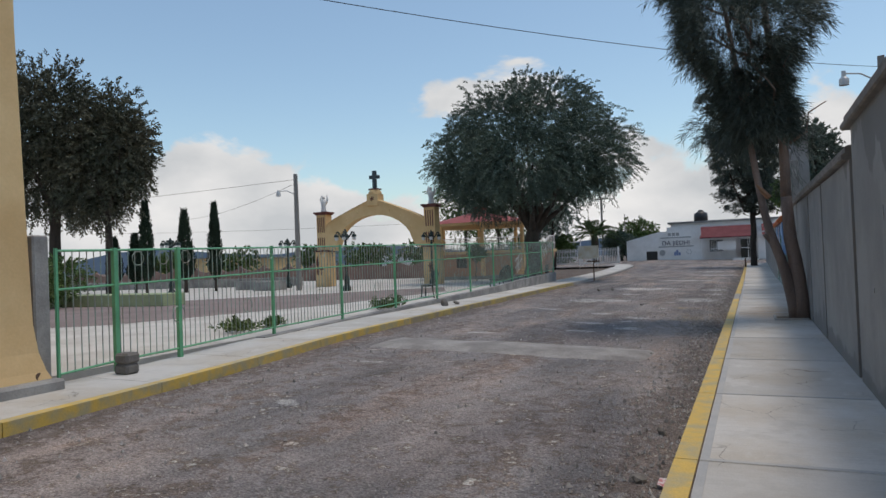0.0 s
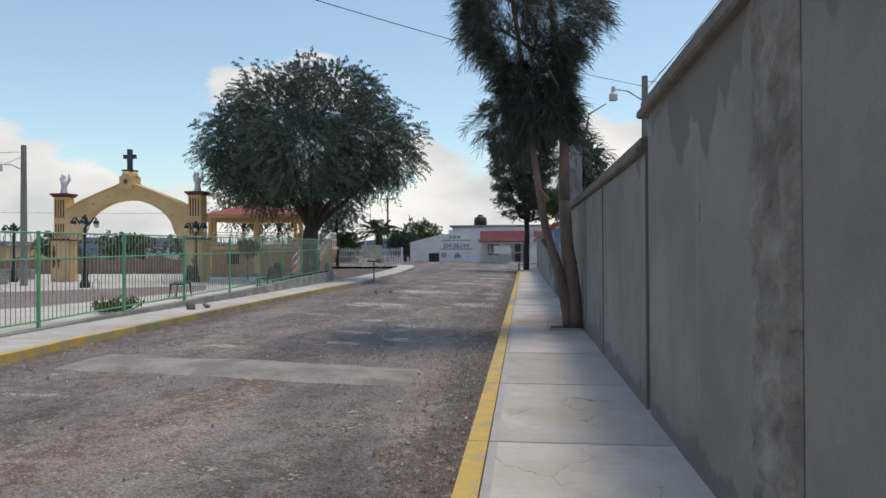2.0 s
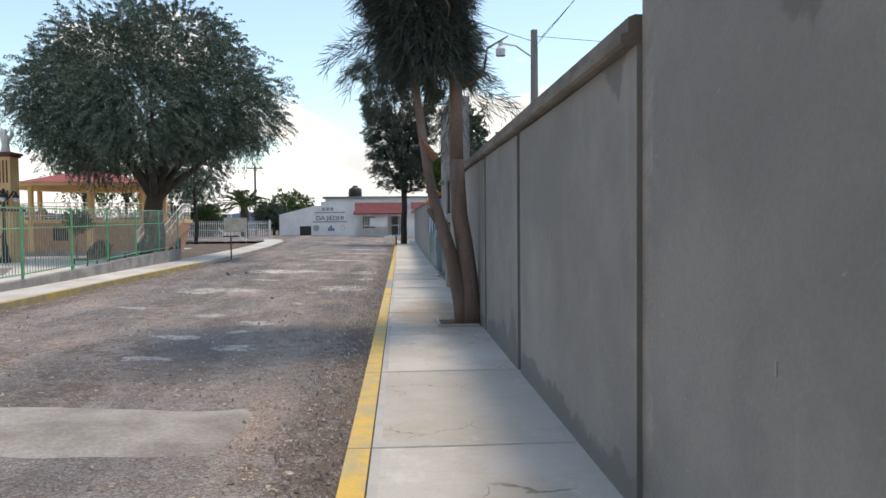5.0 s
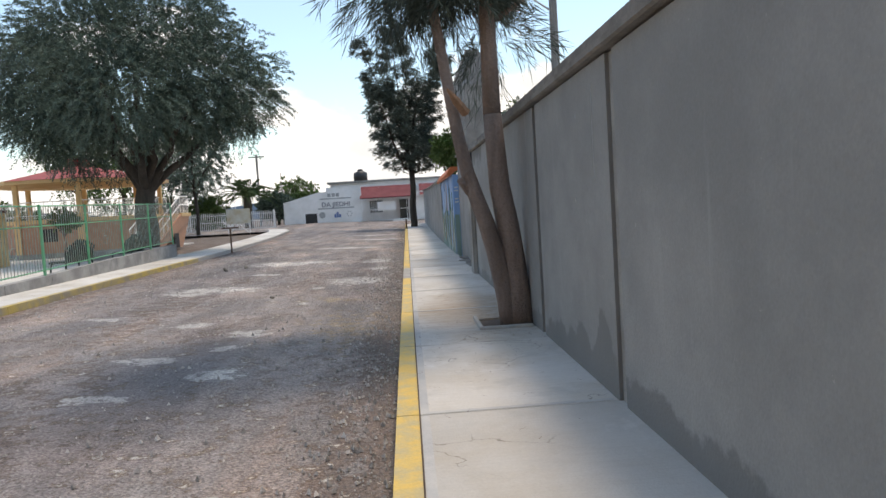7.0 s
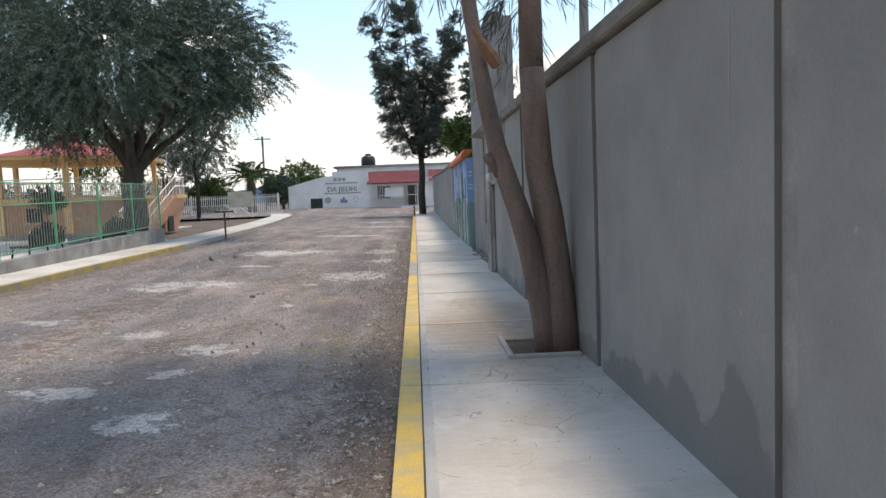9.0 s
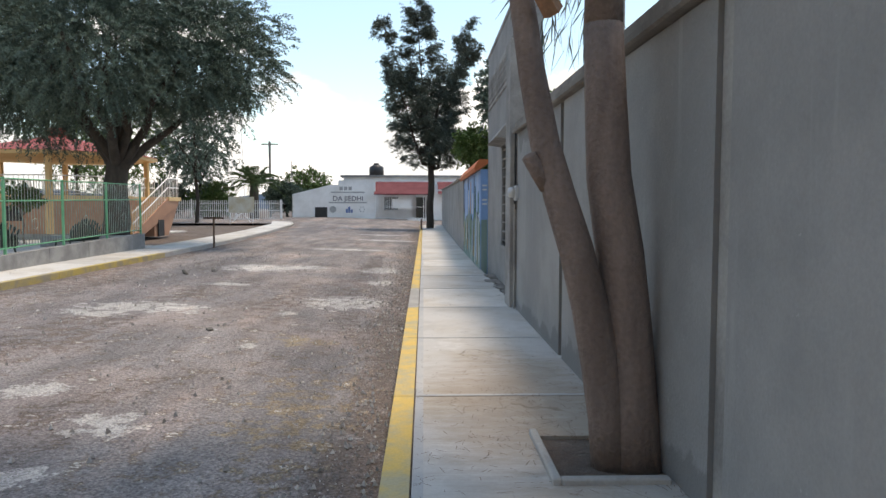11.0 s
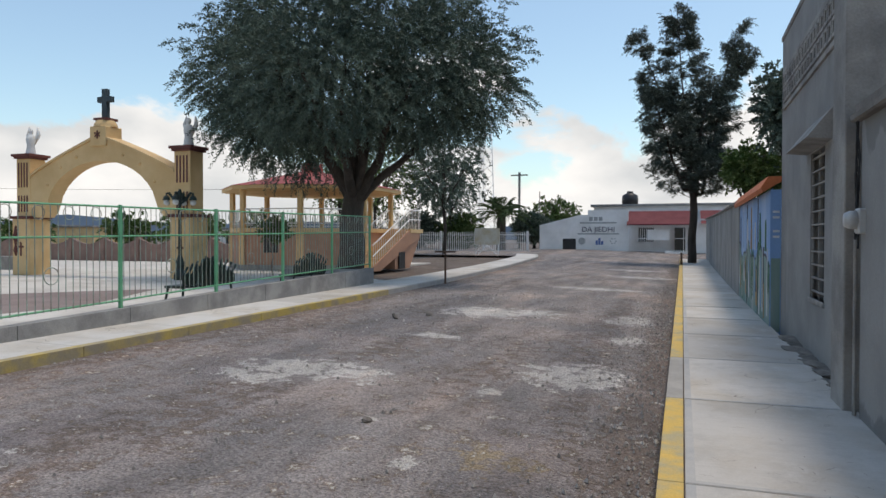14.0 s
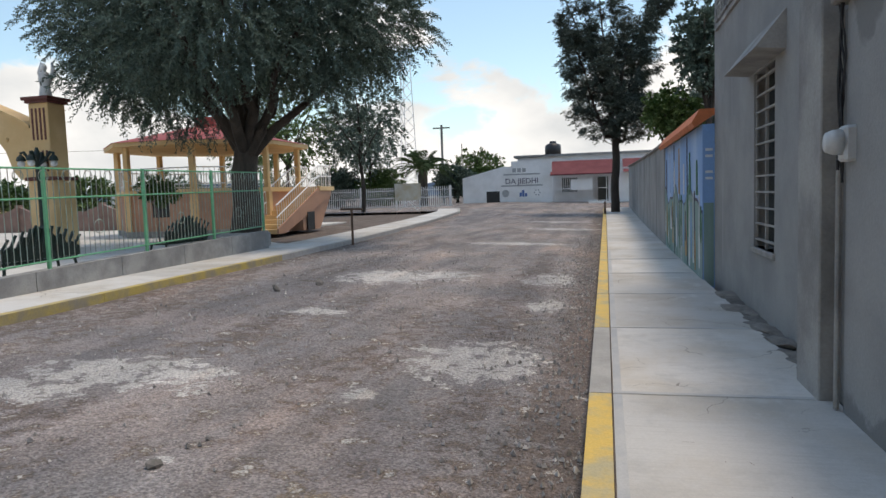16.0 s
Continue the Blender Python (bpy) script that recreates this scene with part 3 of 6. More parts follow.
tet = np.array([[1, 0, -0.5], [-0.5, 0.87, -0.5], [-0.5, -0.87, -0.5], [0.1, 0, 0.8], [-0.3, 0.2, 0.7]])
faces = np.array([[0, 1, 4], [0, 4, 3], [1, 2, 4], [2, 3, 4], [2, 0, 3]])
size = 0.006 + 0.02 * gr.uniform(0, 1, n) ** 4
pv = []
for i in range(n):
    a = gr.uniform(0, 6.28)
    rot = np.array([[math.cos(a), -math.sin(a), 0], [math.sin(a), math.cos(a), 0], [0, 0, 1]])
    pv.append((tet * size[i] * gr.uniform(0.7, 1.3, 3)) @ rot.T + np.array([gx[i], gy[i], road_bumpy(gx[i], gy[i]) + size[i] * 0.5 + 0.008]))
me = bpy.data.meshes.new("gravel")
me.from_pydata(np.concatenate(pv).tolist(), [], (np.tile(faces, (n, 1)) + np.repeat(np.arange(n) * 5, 5)[:, None]).tolist())
me.materials.append(PEBBLE)
tagged(new("gravel", me), "loose grey gravel scattered on the street", "gravel", kind="stuff")

# ---- pavements ----
pavement = thing("pavement", (0, 0, 0), "pale brushed concrete pavement with sawn joints", "pavement", kind="structure")
kerb = thing("kerb", (0, 0, 0), "concrete kerb with worn yellow paint", "kerb", kind="structure")
JOINTS = [-14.65 + 2.48 * i for i in range(32)]


def slab_between(y0, y1, hole=None):
    bm = bmesh.new()
    z0, z1 = rise(y0) + 0.15, rise(y1) + 0.15
    vs = [bm.verts.new(p) for p in ((KERB_X1 + 0.012, y0, z0), (WALL_X + 0.04, y0, z0), (WALL_X + 0.04, y1, z1), (KERB_X1 + 0.012, y1, z1))]
    f = bm.faces.new(vs)
    ex = bmesh.ops.extrude_face_region(bm, geom=[f])
    bmesh.ops.translate(bm, vec=(0, 0, -0.25), verts=[v for v in ex["geom"] if isinstance(v, bmesh.types.BMVert)])
    return bm


for y0, y1 in zip(JOINTS, JOINTS[1:]):
    a, b = y0 + 0.006, y1 - 0.006
    if a < 16.2 < b:      # tree pit cut out
        for (p, q, xa, xb) in ((a, 15.86, KERB_X1 + 0.012, WALL_X + 0.04), (15.86, 16.62, KERB_X1 + 0.012, 0.46), (16.62, b, KERB_X1 + 0.012, WALL_X + 0.04)):
            part("slab", boxbm((xa, p, -0.1), (xb, q, 0.15)), WALK, pavement)
    else:
        part("slab", slab_between(a, b), WALK, pavement)
    if -3 < a < 34:
        z = rise((a + b) / 2) + 0.145
        bm = boxbm((KERB_X1 + 0.016, a + 0.01, z), (KERB_X1 + 0.075, b - 0.01, z + 0.008))
        if not a < 16.2 < b:
            box(bm, (KERB_X1 + 0.075, a + 0.01, z), (WALL_X - 0.03, a + 0.06, z + 0.008))
        part("tooled_edge", bm, EDGE_C, pavement, "smooth tooled slab border")
    bm = bmesh.new()
    for k in range(3):
        c, d = a + (b - a) * k / 3, a + (b - a) * (k + 1) / 3
        z = rise((c + d) / 2) + 0.155
        box(bm, (KERB_X0, c, z - 0.4), (KERB_X1, d, z), 0.0)
    part("kerb_stone", bm, KERB if 20.6 < a < 25 else YELLOW, kerb, "bare concrete kerb length" if 20.6 < a < 25 else "")
part("kerb_line", boxbm((KERB_X1 + 0.002, -10, 0.02), (KERB_X1 + 0.010, 30, 0.147)), DIRT, kerb)
pit = tagged(mesh_ob("tree_pit", boxbm((0.46, 15.86, -0.1), (1.1, 16.62, 0.125)), DIRT), "brown earth tree pit in the pavement", "tree pit", kind="structure")
for a, b in (((0.42, 15.80, 0.1), (0.47, 16.66, 0.19)), ((0.47, 15.80, 0.1), (1.07, 15.86, 0.185))):
    part("pit_edging", boxbm(a, b, 0.008), KERB, pit, "thin mortar edging")

left_pavement = thing("pavement", (0, 0, 0), "pale concrete pavement beside a green fence", "pavement", kind="structure")
left_kerb_ob = thing("kerb", (0, 0, 0), "concrete kerb with flaking yellow paint", "kerb", kind="structure")


def strip(xa, xb, y0, y1, za, zb, drop):
    bm = bmesh.new()
    top = [bm.verts.new(p) for p in ((xa(y0), y0, za(y0)), (xb(y0), y0, zb(y0)), (xb(y1), y1, zb(y1)), (xa(y1), y1, za(y1)))]
    f = bm.faces.new(top)
    ex = bmesh.ops.extrude_face_region(bm, geom=[f])
    bmesh.ops.translate(bm, vec=(0, 0, -drop), verts=[v for v in ex["geom"] if isinstance(v, bmesh.types.BMVert)])
    return bm


def lk_top(y):
    return road_z(left_kerb(y), y) + 0.13


def back_x(y):
    return fence_x(y) if y < 34 else min(left_kerb(y) - 1.35, -9.15)


for i in range(42):
    y0, y1 = -20 + 2.0 * i + 0.005, -20 + 2.0 * (i + 1) - 0.005
    if y0 > 62:
        break
    part("kerb_stone", strip(lambda y: left_kerb(y) - 0.15, left_kerb, y0, y1, lk_top, lk_top, 0.3), (YELLOW if y0 < 14 else YELLOW_W) if y0 < 32 else KERB, left_kerb_ob)
    part("slab", strip(lambda y: back_x(y) - 0.1, lambda y: left_kerb(y) - 0.155, y0, y1, lambda y: lk_top(y) + 0.02, lk_top, 0.3), WALK, left_pavement)

# plaza behind the fence
bm = bmesh.new()
outline = [(-8.0, 5.2), (-8.6, 13.5), (-8.75, 23), (-9.25, 34), (-9.6, 36), (-60, 36), (-60, 5.2)]
prism(bm, outline, -0.2, PLAZA_Z)
plaza = tagged(mesh_ob("plaza", bm, PLAZA), "pale concrete forecourt with a reddish band", "plaza", kind="structure")
bm = prism(bmesh.new(), [(-20, 8), (-14.4, 12), (-12.2, 18.5), (-11.6, 26), (-13.5, 30), (-17, 26), (-24, 20), (-36, 17), (-44, 12)], PLAZA_Z - 0.1, PLAZA_Z + 0.005)
part("band", bm, PLAZA_R, plaza, "reddish worn paving band")
prism_ob = tagged(mesh_ob("courtyard", prism(bmesh.new(), [(-9.7, 36), (-13.9, 40.5), (-13.9, 52), (-60, 52), (-60, 36)], -0.2, PLAZA_Z - 0.01), PLAZA), "pale concrete courtyard", "plaza", kind="structure")

# ---- the long grey wall ----
wall = thing("wall_east", (0, 0, 0), "grey cement-rendered boundary wall with pilasters and a coping", "wall", kind="structure")


def top_z(y):
    return 2.62 + 0.012 * max(0, y - 11)


SECTIONS = [(-14, -0.5, 2.95), (-0.5, 5.2, 2.95), (5.82, 8.72, 2.95), (8.95, 12.45, 0), (12.62, 15.25, 0), (15.42, 18.95, 0), (19.12, 22.3, 0)]
RUNS = [(-0.3, 5.1, 0.45), (5.9, 7.9, 0.7), (7.9, 8.68, 0.35), (20.5, 22.2, 0.4), (9.1, 9.6, 0.25)]


def wave(y, k, seed):
    return noise.noise(Vector((y * k, seed, 0.5)))


def damp_at(y, z, top):
    """How damp the render is: splash at the foot, one tall plume, and runs below the coping."""
    foot = 0.30 + 0.16 * abs(wave(y, 1.3, 3)) + 0.10 * wave(y, 4.0, 6) + 0.42 * math.exp(-((y - 12.95) / 0.22) ** 2) + 0.14 * math.exp(-((y - 13.8) / 0.5) ** 2)
    v = 0.5 + (foot - z) / 0.22
    for y0, y1, depth in RUNS:
        if y0 <= y <= y1:
            ends = min(1.0, (y - y0) / 0.12, (y1 - y) / 0.12)
            reach = depth * (0.35 + abs(wave(y, 2.6, 5)) + 0.25 * wave(y, 9.0, 8)) * ends
            v = max(v, 0.5 + (z - top + reach) / 0.2)
    return max(0.0, min(1.0, v))


for y0, y1, h in SECTIONS:
    bm = bmesh.new()
    lay = bm.verts.layers.float_color.new("stain")
    ny, nz = max(4, int((y1 - y0) / 0.1)), 36
    grid = []
    for i in range(ny + 1):
        y = y0 + (y1 - y0) * i / ny
        zt = h if h else top_z(y)
        col = []
        for k in range(nz + 1):
            z = -0.1 + (zt + 0.1) * k / nz
            v = bm.verts.new((WALL_X + (0.004 * wave(y, 1.1, z * 0.9) if 0 < i < ny else 0.0), y, z))
            v[lay] = (damp_at(y, z, zt), 0, 0, 1)
            col.append(v)
        grid.append(col)
    for a, b in zip(grid, grid[1:]):
        for k in range(nz):
            bm.faces.new((a[k], b[k], b[k + 1], a[k + 1]))
    za, zb = (h, h) if h else (top_z(y0), top_z(y1))
    vs = [bm.verts.new((x, y, z)) for x in (WALL_X, WALL_X + 0.16) for y, z in ((y0, -0.1), (y1, -0.1), (y1, zb), (y0, za))]
    bm.faces.new(vs[4:])
    for k in range(4):
        bm.faces.new((vs[k], vs[(k + 1) % 4], vs[4 + (k + 1) % 4], vs[4 + k]))
    part("wall_panel", bm, RENDER, wall)
# recessed concrete piers between the panels, and the wider rough one
for y0, y1 in ((8.72, 8.95), (12.45, 12.62), (15.25, 15.42), (18.95, 19.12)):
    part("pier", boxbm((WALL_X + 0.03, y0, -0.1), (WALL_X + 0.2, y1, top_z(y0) if y0 > 9 else 2.95)), CONC, wall, "recessed concrete pier")
bm = bmesh.new()
g = [[bm.verts.new((WALL_X - 0.004 - (0.012 + 0.06 * abs(noise.noise(Vector((0, y * 5, z * 5.5)))) + 0.02 * noise.noise(Vector((3, y * 8, z * 13)))) * min(1.0, (y - 5.2) / 0.06, (5.82 - y) / 0.06), y, z)) for y in np.linspace(5.2, 5.82, 24)] for z in np.linspace(0.1, 2.95, 80)]
for a, b in zip(g, g[1:]):
    for i in range(23):
        bm.faces.new((a[i], a[i + 1], b[i + 1], b[i]))
box(bm, (WALL_X + 0.0, 5.2, -0.1), (WALL_X + 0.15, 5.82, 2.95))
part("rough_pier", bm, ROUGH, wall, "wide rough-cast cement pier", True)
part("end_pier", boxbm((WALL_X - 0.08, 22.55, 0.0), (WALL_X + 0.3, 23.1, 4.2), 0.01), CONC, wall, "tall rendered end pier")
part("end_pier", boxbm((WALL_X + 0.06, 22.3, 0.0), (WALL_X + 0.26, 22.55, 2.76)), RENDER_D, wall)


def coping(y0, y1, za, zb):
    bm = bmesh.new()
    pr_ = [(-0.055, 0.0), (-0.075, 0.015), (-0.075, 0.06), (-0.035, 0.075), (-0.035, 0.15), (0.0, 0.165), (0.23, 0.165), (0.23, 0.0)]
    n = max(2, int((y1 - y0) / 0.3))
    rings = []
    for i in range(n + 1):
        y = y0 + (y1 - y0) * i / n
        z = za + (zb - za) * i / n
        j = 0.008 * noise.noise(Vector((y * 4, 1, 1)))
        rings.append([bm.verts.new((WALL_X + dx + j, y, z + dz + j)) for dx, dz in pr_])
    for a, b in zip(rings, rings[1:]):
        for k in range(8):
            bm.faces.new((a[k], a[(k + 1) % 8], b[(k + 1) % 8], b[k]))
    bm.faces.new(rings[0])
    bm.faces.new(rings[-1])
    part("coping", bm, COPE, wall, "weathered moulded coping")


coping(-14, 8.97, 2.95, 2.95)
coping(8.98, 22.4, top_z(9), top_z(22.4))
# splashes of white paint
for y, z, h in ((6.9, 1.86, 0.12), (7.6, 1.18, 0.05), (13.5, 2.3, 0.03), (13.6, 1.6, 0.04), (13.0, 1.75, 0.75)):
    part("paint_mark", boxbm((WALL_X - 0.005, y, z), (WALL_X + 0.002, y + (0.012 if h < 0.5 else 0.006), z + h)), INK_G, wall, "small pale paint mark")

# ---- grey house with the barred window ----
house = thing("house", (1.3, 22.9, 0), "unpainted grey cement house with a barred window", "house")
H0, H1 = 0.2, 6.15


wy0, wy1, wz0, wz1 = 2.2, 3.2, 0.93, 2.9
for a, b in (((0, H0, 0), (0.22, 1.4, 4.2)), ((0, 1.4, 0), (0.22, wy0, 5.25)), ((0, wy1, 0), (0.22, H1, 5.25)), ((0, wy0, 0), (0.22, wy1, wz0)), ((0, wy0, wz1), (0.22, wy1, 5.25)),
             ((0.22, H1 - 0.2, 0), (5.2, H1, 2.7)), ((0.22, H0, 0), (5.2, H0 + 0.2, 2.7)), ((5.0, H0 + 0.2, 0), (5.2, H1 - 0.2, 2.7)), ((0.22, H1 - 0.2, 2.85), (0.7, H1, 5.25)), ((0.22, 1.4, 2.85), (0.5, 1.6, 5.25))):
    part("wall", boxbm(a, b), RENDER, house)
part("roof", boxbm((0.22, H0, 2.7), (5.22, H1, 2.85)), CONC, house)
part("parapet_cap", boxbm((-0.02, 1.38, 5.25), (0.3, H1 + 0.02, 5.33)), CONC, house)
hood = bmesh.new()
vs = [hood.verts.new(p) for p in ((0, 1.75, 3.3), (0, 3.5, 3.3), (-0.28, 3.5, 2.95), (-0.28, 1.75, 2.95), (0, 1.75, 2.92), (0, 3.5, 2.92))]
for f in ((0, 1, 2, 3), (3, 2, 5, 4), (0, 3, 4), (1, 5, 2), (0, 4, 5, 1)):
    hood.faces.new([vs[i] for i in f])
part("window_hood", hood, CONC, house, "sloping concrete window hood")
win = part("window", boxbm((0.16, 2.2, 0.93), (0.175, 3.2, 2.9)), GLASS_D, house, "dark window pane")
for y in (2.22, 2.7, 3.18):
    part("bar", boxbm((0.02, y - 0.012, 0.93), (0.045, y + 0.012, 2.9)), CONC, win)
for i in range(11):
    z = 1.02 + i * 0.18
    part("bar", boxbm((0.015, 2.2, z - 0.01), (0.05, 3.2, z + 0.01)), CONC, win)
part("sill", boxbm((-0.03, 2.15, 0.86), (0.1, 3.25, 0.93), 0.01), CONC, house)
for k in range(2):
    part("string_course", boxbm((-0.03, 1.42, 3.98 + 0.62 * k), (0.0, 5.9, 4.05 + 0.62 * k)), CONC, house)
for k in range(18):
    for j in range(2):
        y, z = 1.46 + k * 0.245, 4.09 + j * 0.26
        bm = bmesh.new()
        for a, b in (((y, z), (y + 0.21, z + 0.045)), ((y, z + 0.185), (y + 0.21, z + 0.23)), ((y, z + 0.045), (y + 0.045, z + 0.185)), ((y + 0.165, z + 0.045), (y + 0.21, z + 0.185))):
            box(bm, (-0.035, a[0], a[1]), (-0.002, b[0], b[1]))
        part("screen_block", bm, CONC, house, "pierced cement block")
rubble = thing("stone_footing", (0, 0, 0), "broken grey stone footing at a house wall", "stone")
for i in range(22):
    r = random.Random(i)
    bm = bmesh.new()
    bmesh.ops.create_icosphere(bm, subdivisions=1, radius=r.uniform(0.08, 0.2), matrix=Matrix.LocRotScale((r.uniform(1.14, 1.3), 23.3 + i * 0.2 + r.uniform(-.1, .1), 0.14 + r.uniform(-0.02, 0.02)), Euler((0, 0.1 * r.random(), r.random() * 0.5)), (1, 1.9, 0.3)))
    part("stone", bm, STONE, rubble)

# electricity meter, conduit and cables on the wall's end
meter = thing("electric_meter", (WALL_X - 0.06, 22.2, 1.72), "pale round electric meter with black cables", "meter")
part("case", boxbm((0.0, -0.075, 0.05), (0.08, 0.075, 0.27), 0.015), LAMPC, meter)
part("dial", tube(bmesh.new(), [(0.0, 0, 0.17), (-0.05, 0, 0.17), (-0.09, 0, 0.17)], [0.08, 0.078, 0.06], 16), LAMPC, meter, "rounded meter cover", True)
for k in range(6):
    pts = [(0.035 + 0.012 * math.sin(i * 1.3 + k), 0.10 + 0.014 * k + 0.014 * math.sin(i * 1.7 + k * 2), -0.08 + i * 0.13) for i in range(10)]
    part("cable", tube(bmesh.new(), pts, 0.0065, 6), CABLE, meter)
part("conduit", tube(bmesh.new(), [(0.03, 0.14, -1.56), (0.03, 0.14, 0.0)], 0.018, 8), CONC, meter)

# ---- mural wall and the grey wall beyond ----
bm = bmesh.new()
mural_wall = thing("wall_mural", (0, 0, 0), "wall painted with a blue and green landscape under an orange coping", "wall", kind="structure")
part("painted_face", boxbm((WALL_X + 0.02, 29.06, 0), (WALL_X + 0.2, 36.0, 2.62)), MURAL, mural_wall)
bm = bmesh.new()
vs = [bm.verts.new((x, y, z)) for y in (29.06, 36.0) for x, z in ((WALL_X - 0.14, 2.66), (WALL_X - 0.02, 2.86), (WALL_X + 0.35, 2.86), (WALL_X - 0.1, 2.58))]
for k in range(4):
    bm.faces.new((vs[k], vs[(k + 1) % 4], vs[4 + (k + 1) % 4], vs[4 + k]))
bm.faces.new(vs[:4])
bm.faces.new(vs[4:])
part("coping", bm, ORANGE, mural_wall, "sloping orange tiled coping")
def painted(name, outline, material, lift, label=""):
    """A flat painted shape on the mural: (y, z) outline, a few millimetres thick."""
    bm = bmesh.new()
    x = WALL_X + 0.02
    fr = [[bm.verts.new((x - d, y, z)) for y, z in outline] for d in (-0.01, lift)]
    bm.faces.new(fr[0])
    bm.faces.new(fr[1])
    for k in range(len(outline)):
        bm.faces.new((fr[0][k], fr[0][(k + 1) % len(outline)], fr[1][(k + 1) % len(outline)], fr[1][k]))
    part(name, bm, material, mural_wall, label)


def ridge(y):
    return 1.42 + 0.16 * math.sin(y * 2.3) + 0.08 * math.sin(y * 5.1 + 1)


RY = [29.08 + 6.9 * i / 60 for i in range(61)]
painted("painted_ridge", [(y, 0.05) for y in (29.08, 35.98)] + [(y, ridge(y) + 0.05) for y in reversed(RY)], INK, 0.004, "dark painted outline")
painted("painted_hills", [(y, 0.05) for y in (29.08, 35.98)] + [(y, ridge(y)) for y in reversed(RY)], MURAL_HILL, 0.008, "grey-green painted hills")
part("painted_end", boxbm((WALL_X + 0.035, 29.05, 0.05), (WALL_X + 0.185, 29.062, 1.38)), MURAL_HILL, mural_wall, "grey-green painted wall end")
for z in (2.1, 2.2, 1.85, 1.75):
    part("text_bar", boxbm((WALL_X + 0.06, 29.052, z), (WALL_X + 0.17, 29.062, z + 0.04)), MURAL_WHITE, mural_wall)
mr = random.Random(8)
for k in range(34):
    y = 29.3 + 6.5 * k / 33 + mr.uniform(-0.1, 0.1)
    low_z, tall, w = mr.uniform(0.15, 0.75), mr.uniform(0.5, 1.25), mr.uniform(0.05, 0.13)
    if k % 5 == 2:
        low_z, tall = 1.5, mr.uniform(0.5, 0.95)
    shape = [(y + w * s * (0.55 + 0.6 * abs(math.sin(3.1 * f + k))) * (1 - 0.7 * f ** 3), low_z + tall * f) for s, fs in ((-1, (0, 0.2, 0.4, 0.6, 0.8, 1)), (1, (1, 0.8, 0.6, 0.4, 0.2, 0))) for f in fs]
    painted("painted_plant", shape, (MURAL_GREEN, MURAL_WHITE, MURAL_GREEN, MURAL_OCHRE, INK, MURAL_WHITE, MURAL)[k % 7], 0.012 + 0.0008 * (k % 4))
for y in (31.1, 33.6):
    part("joint", boxbm((WALL_X + 0.004, y, 0.1), (WALL_X + 0.018, y + 0.025, 2.56)), INK, mural_wall)
far_wall = thing("wall_far", (0, 0, 0), "grey rendered street wall in panels", "wall", kind="structure")
for i in range(9):
    y0 = 36.0 + i * 3.1
    z0 = rise(y0)
    part("wall_panel", boxbm((WALL_X, y0, -0.2), (WALL_X + 0.18, y0 + 2.95, z0 + 2.72)), RENDER, far_wall)
    part("pier", boxbm((WALL_X + 0.03, y0 + 2.95, -0.2), (WALL_X + 0.2, y0 + 3.1, z0 + 2.72)), CONC, far_wall)
    part("coping", boxbm((WALL_X - 0.06, y0, z0 + 2.72), (WALL_X + 0.24, y0 + 3.1, z0 + 2.80), 0.01), COPE, far_wall)

# ---- yellow building ----
yb = thing("yellow_building", (-7.48, 5.08, 0), "tall cream-yellow rendered building with a flared foot", "building")
bm = bmesh.new()
prof = [(0.40, 0.0), (0.34, 0.40), (0.24, 0.56), (0.16, 0.78), (0.11, 1.1), (0.07, 2.2), (0.0, 4.5), (-0.02, 9.0)]
rings = [[bm.verts.new((x, y, z)) for x, y in ((d * 0.5, d * 0.8), (-14, d * 0.8), (-14, -30), (d * 0.5, -30))] for d, z in prof]
for a, b in zip(rings, rings[1:]):
    for k in range(4):
        bm.faces.new((a[k], a[(k + 1) % 4], b[(k + 1) % 4], b[k]))
bm.faces.new(rings[-1])
part("wall", bm, CREAM, yb)
part("drain_pipe", tube(bmesh.new(), [(-0.12, 0.0, 0.5), (0.13, 0.1, 0.5)], 0.055, 12), RUST, yb, "short clay drain pipe end")
part("stone_plinth", boxbm((-0.2, -6, 0.2), (0.3, 0.3, 0.47), 0.03), CONC, yb)
gp = tagged(mesh_ob("gate_post", boxbm((-7.72, 5.20, 0.25), (-7.44, 5.40, 2.12), 0.02), CONC), "grey rendered gate post beside a yellow building", "post")


# ---- green fence ----
fence = thing("fence", (0, 0, 0), "green steel bar fence on a low concrete footing", "fence")


def fence_base(y):
    return lerp_table([(5, 0.36), (13, 0.40), (16, 0.46), (23, 0.60), (27, 0.72), (34, 0.86)], y)


def fence_top(y):
    return lerp_table([(5, 1.93), (11, 2.03), (14, 2.08), (23, 2.2), (34, 2.38)], y)


POSTS = [5.46, 6.48, 7.72, 10.5, 13.2, 15.9, 18.6, 21.4, 23.9, 26.4, 28.9, 31.4, 33.95]
for y0 in np.arange(10, 34, 2.0):
    y1 = min(34.1, y0 + 1.985)
    b = strip(lambda y: fence_x(y) - 0.11, lambda y: fence_x(y) + 0.11, y0, y1, fence_base, fence_base, 0.9)
    part("footing", b, CONC, fence, "low cast concrete footing")
for y in POSTS:
    z0, z1 = fence_base(y) - 0.03, fence_top(y) + 0.03
    w = 0.016 if y < 6 else 0.03 if y < 9 else 0.024
    part("post", boxbm((fence_x(y) - w, y - w, z0), (fence_x(y) + w, y + w, z1)), GREEN, fence)
for y0, y1 in zip(POSTS, POSTS[1:]):
    for f in (lambda y: fence_top(y), lambda y: fence_top(y) - 0.46, lambda y: fence_base(y) + 0.12):
        part("rail", tube(bmesh.new(), [(fence_x(y0), y0, f(y0)), (fence_x(y1), y1, f(y1))], 0.015, 4), GREEN, fence)
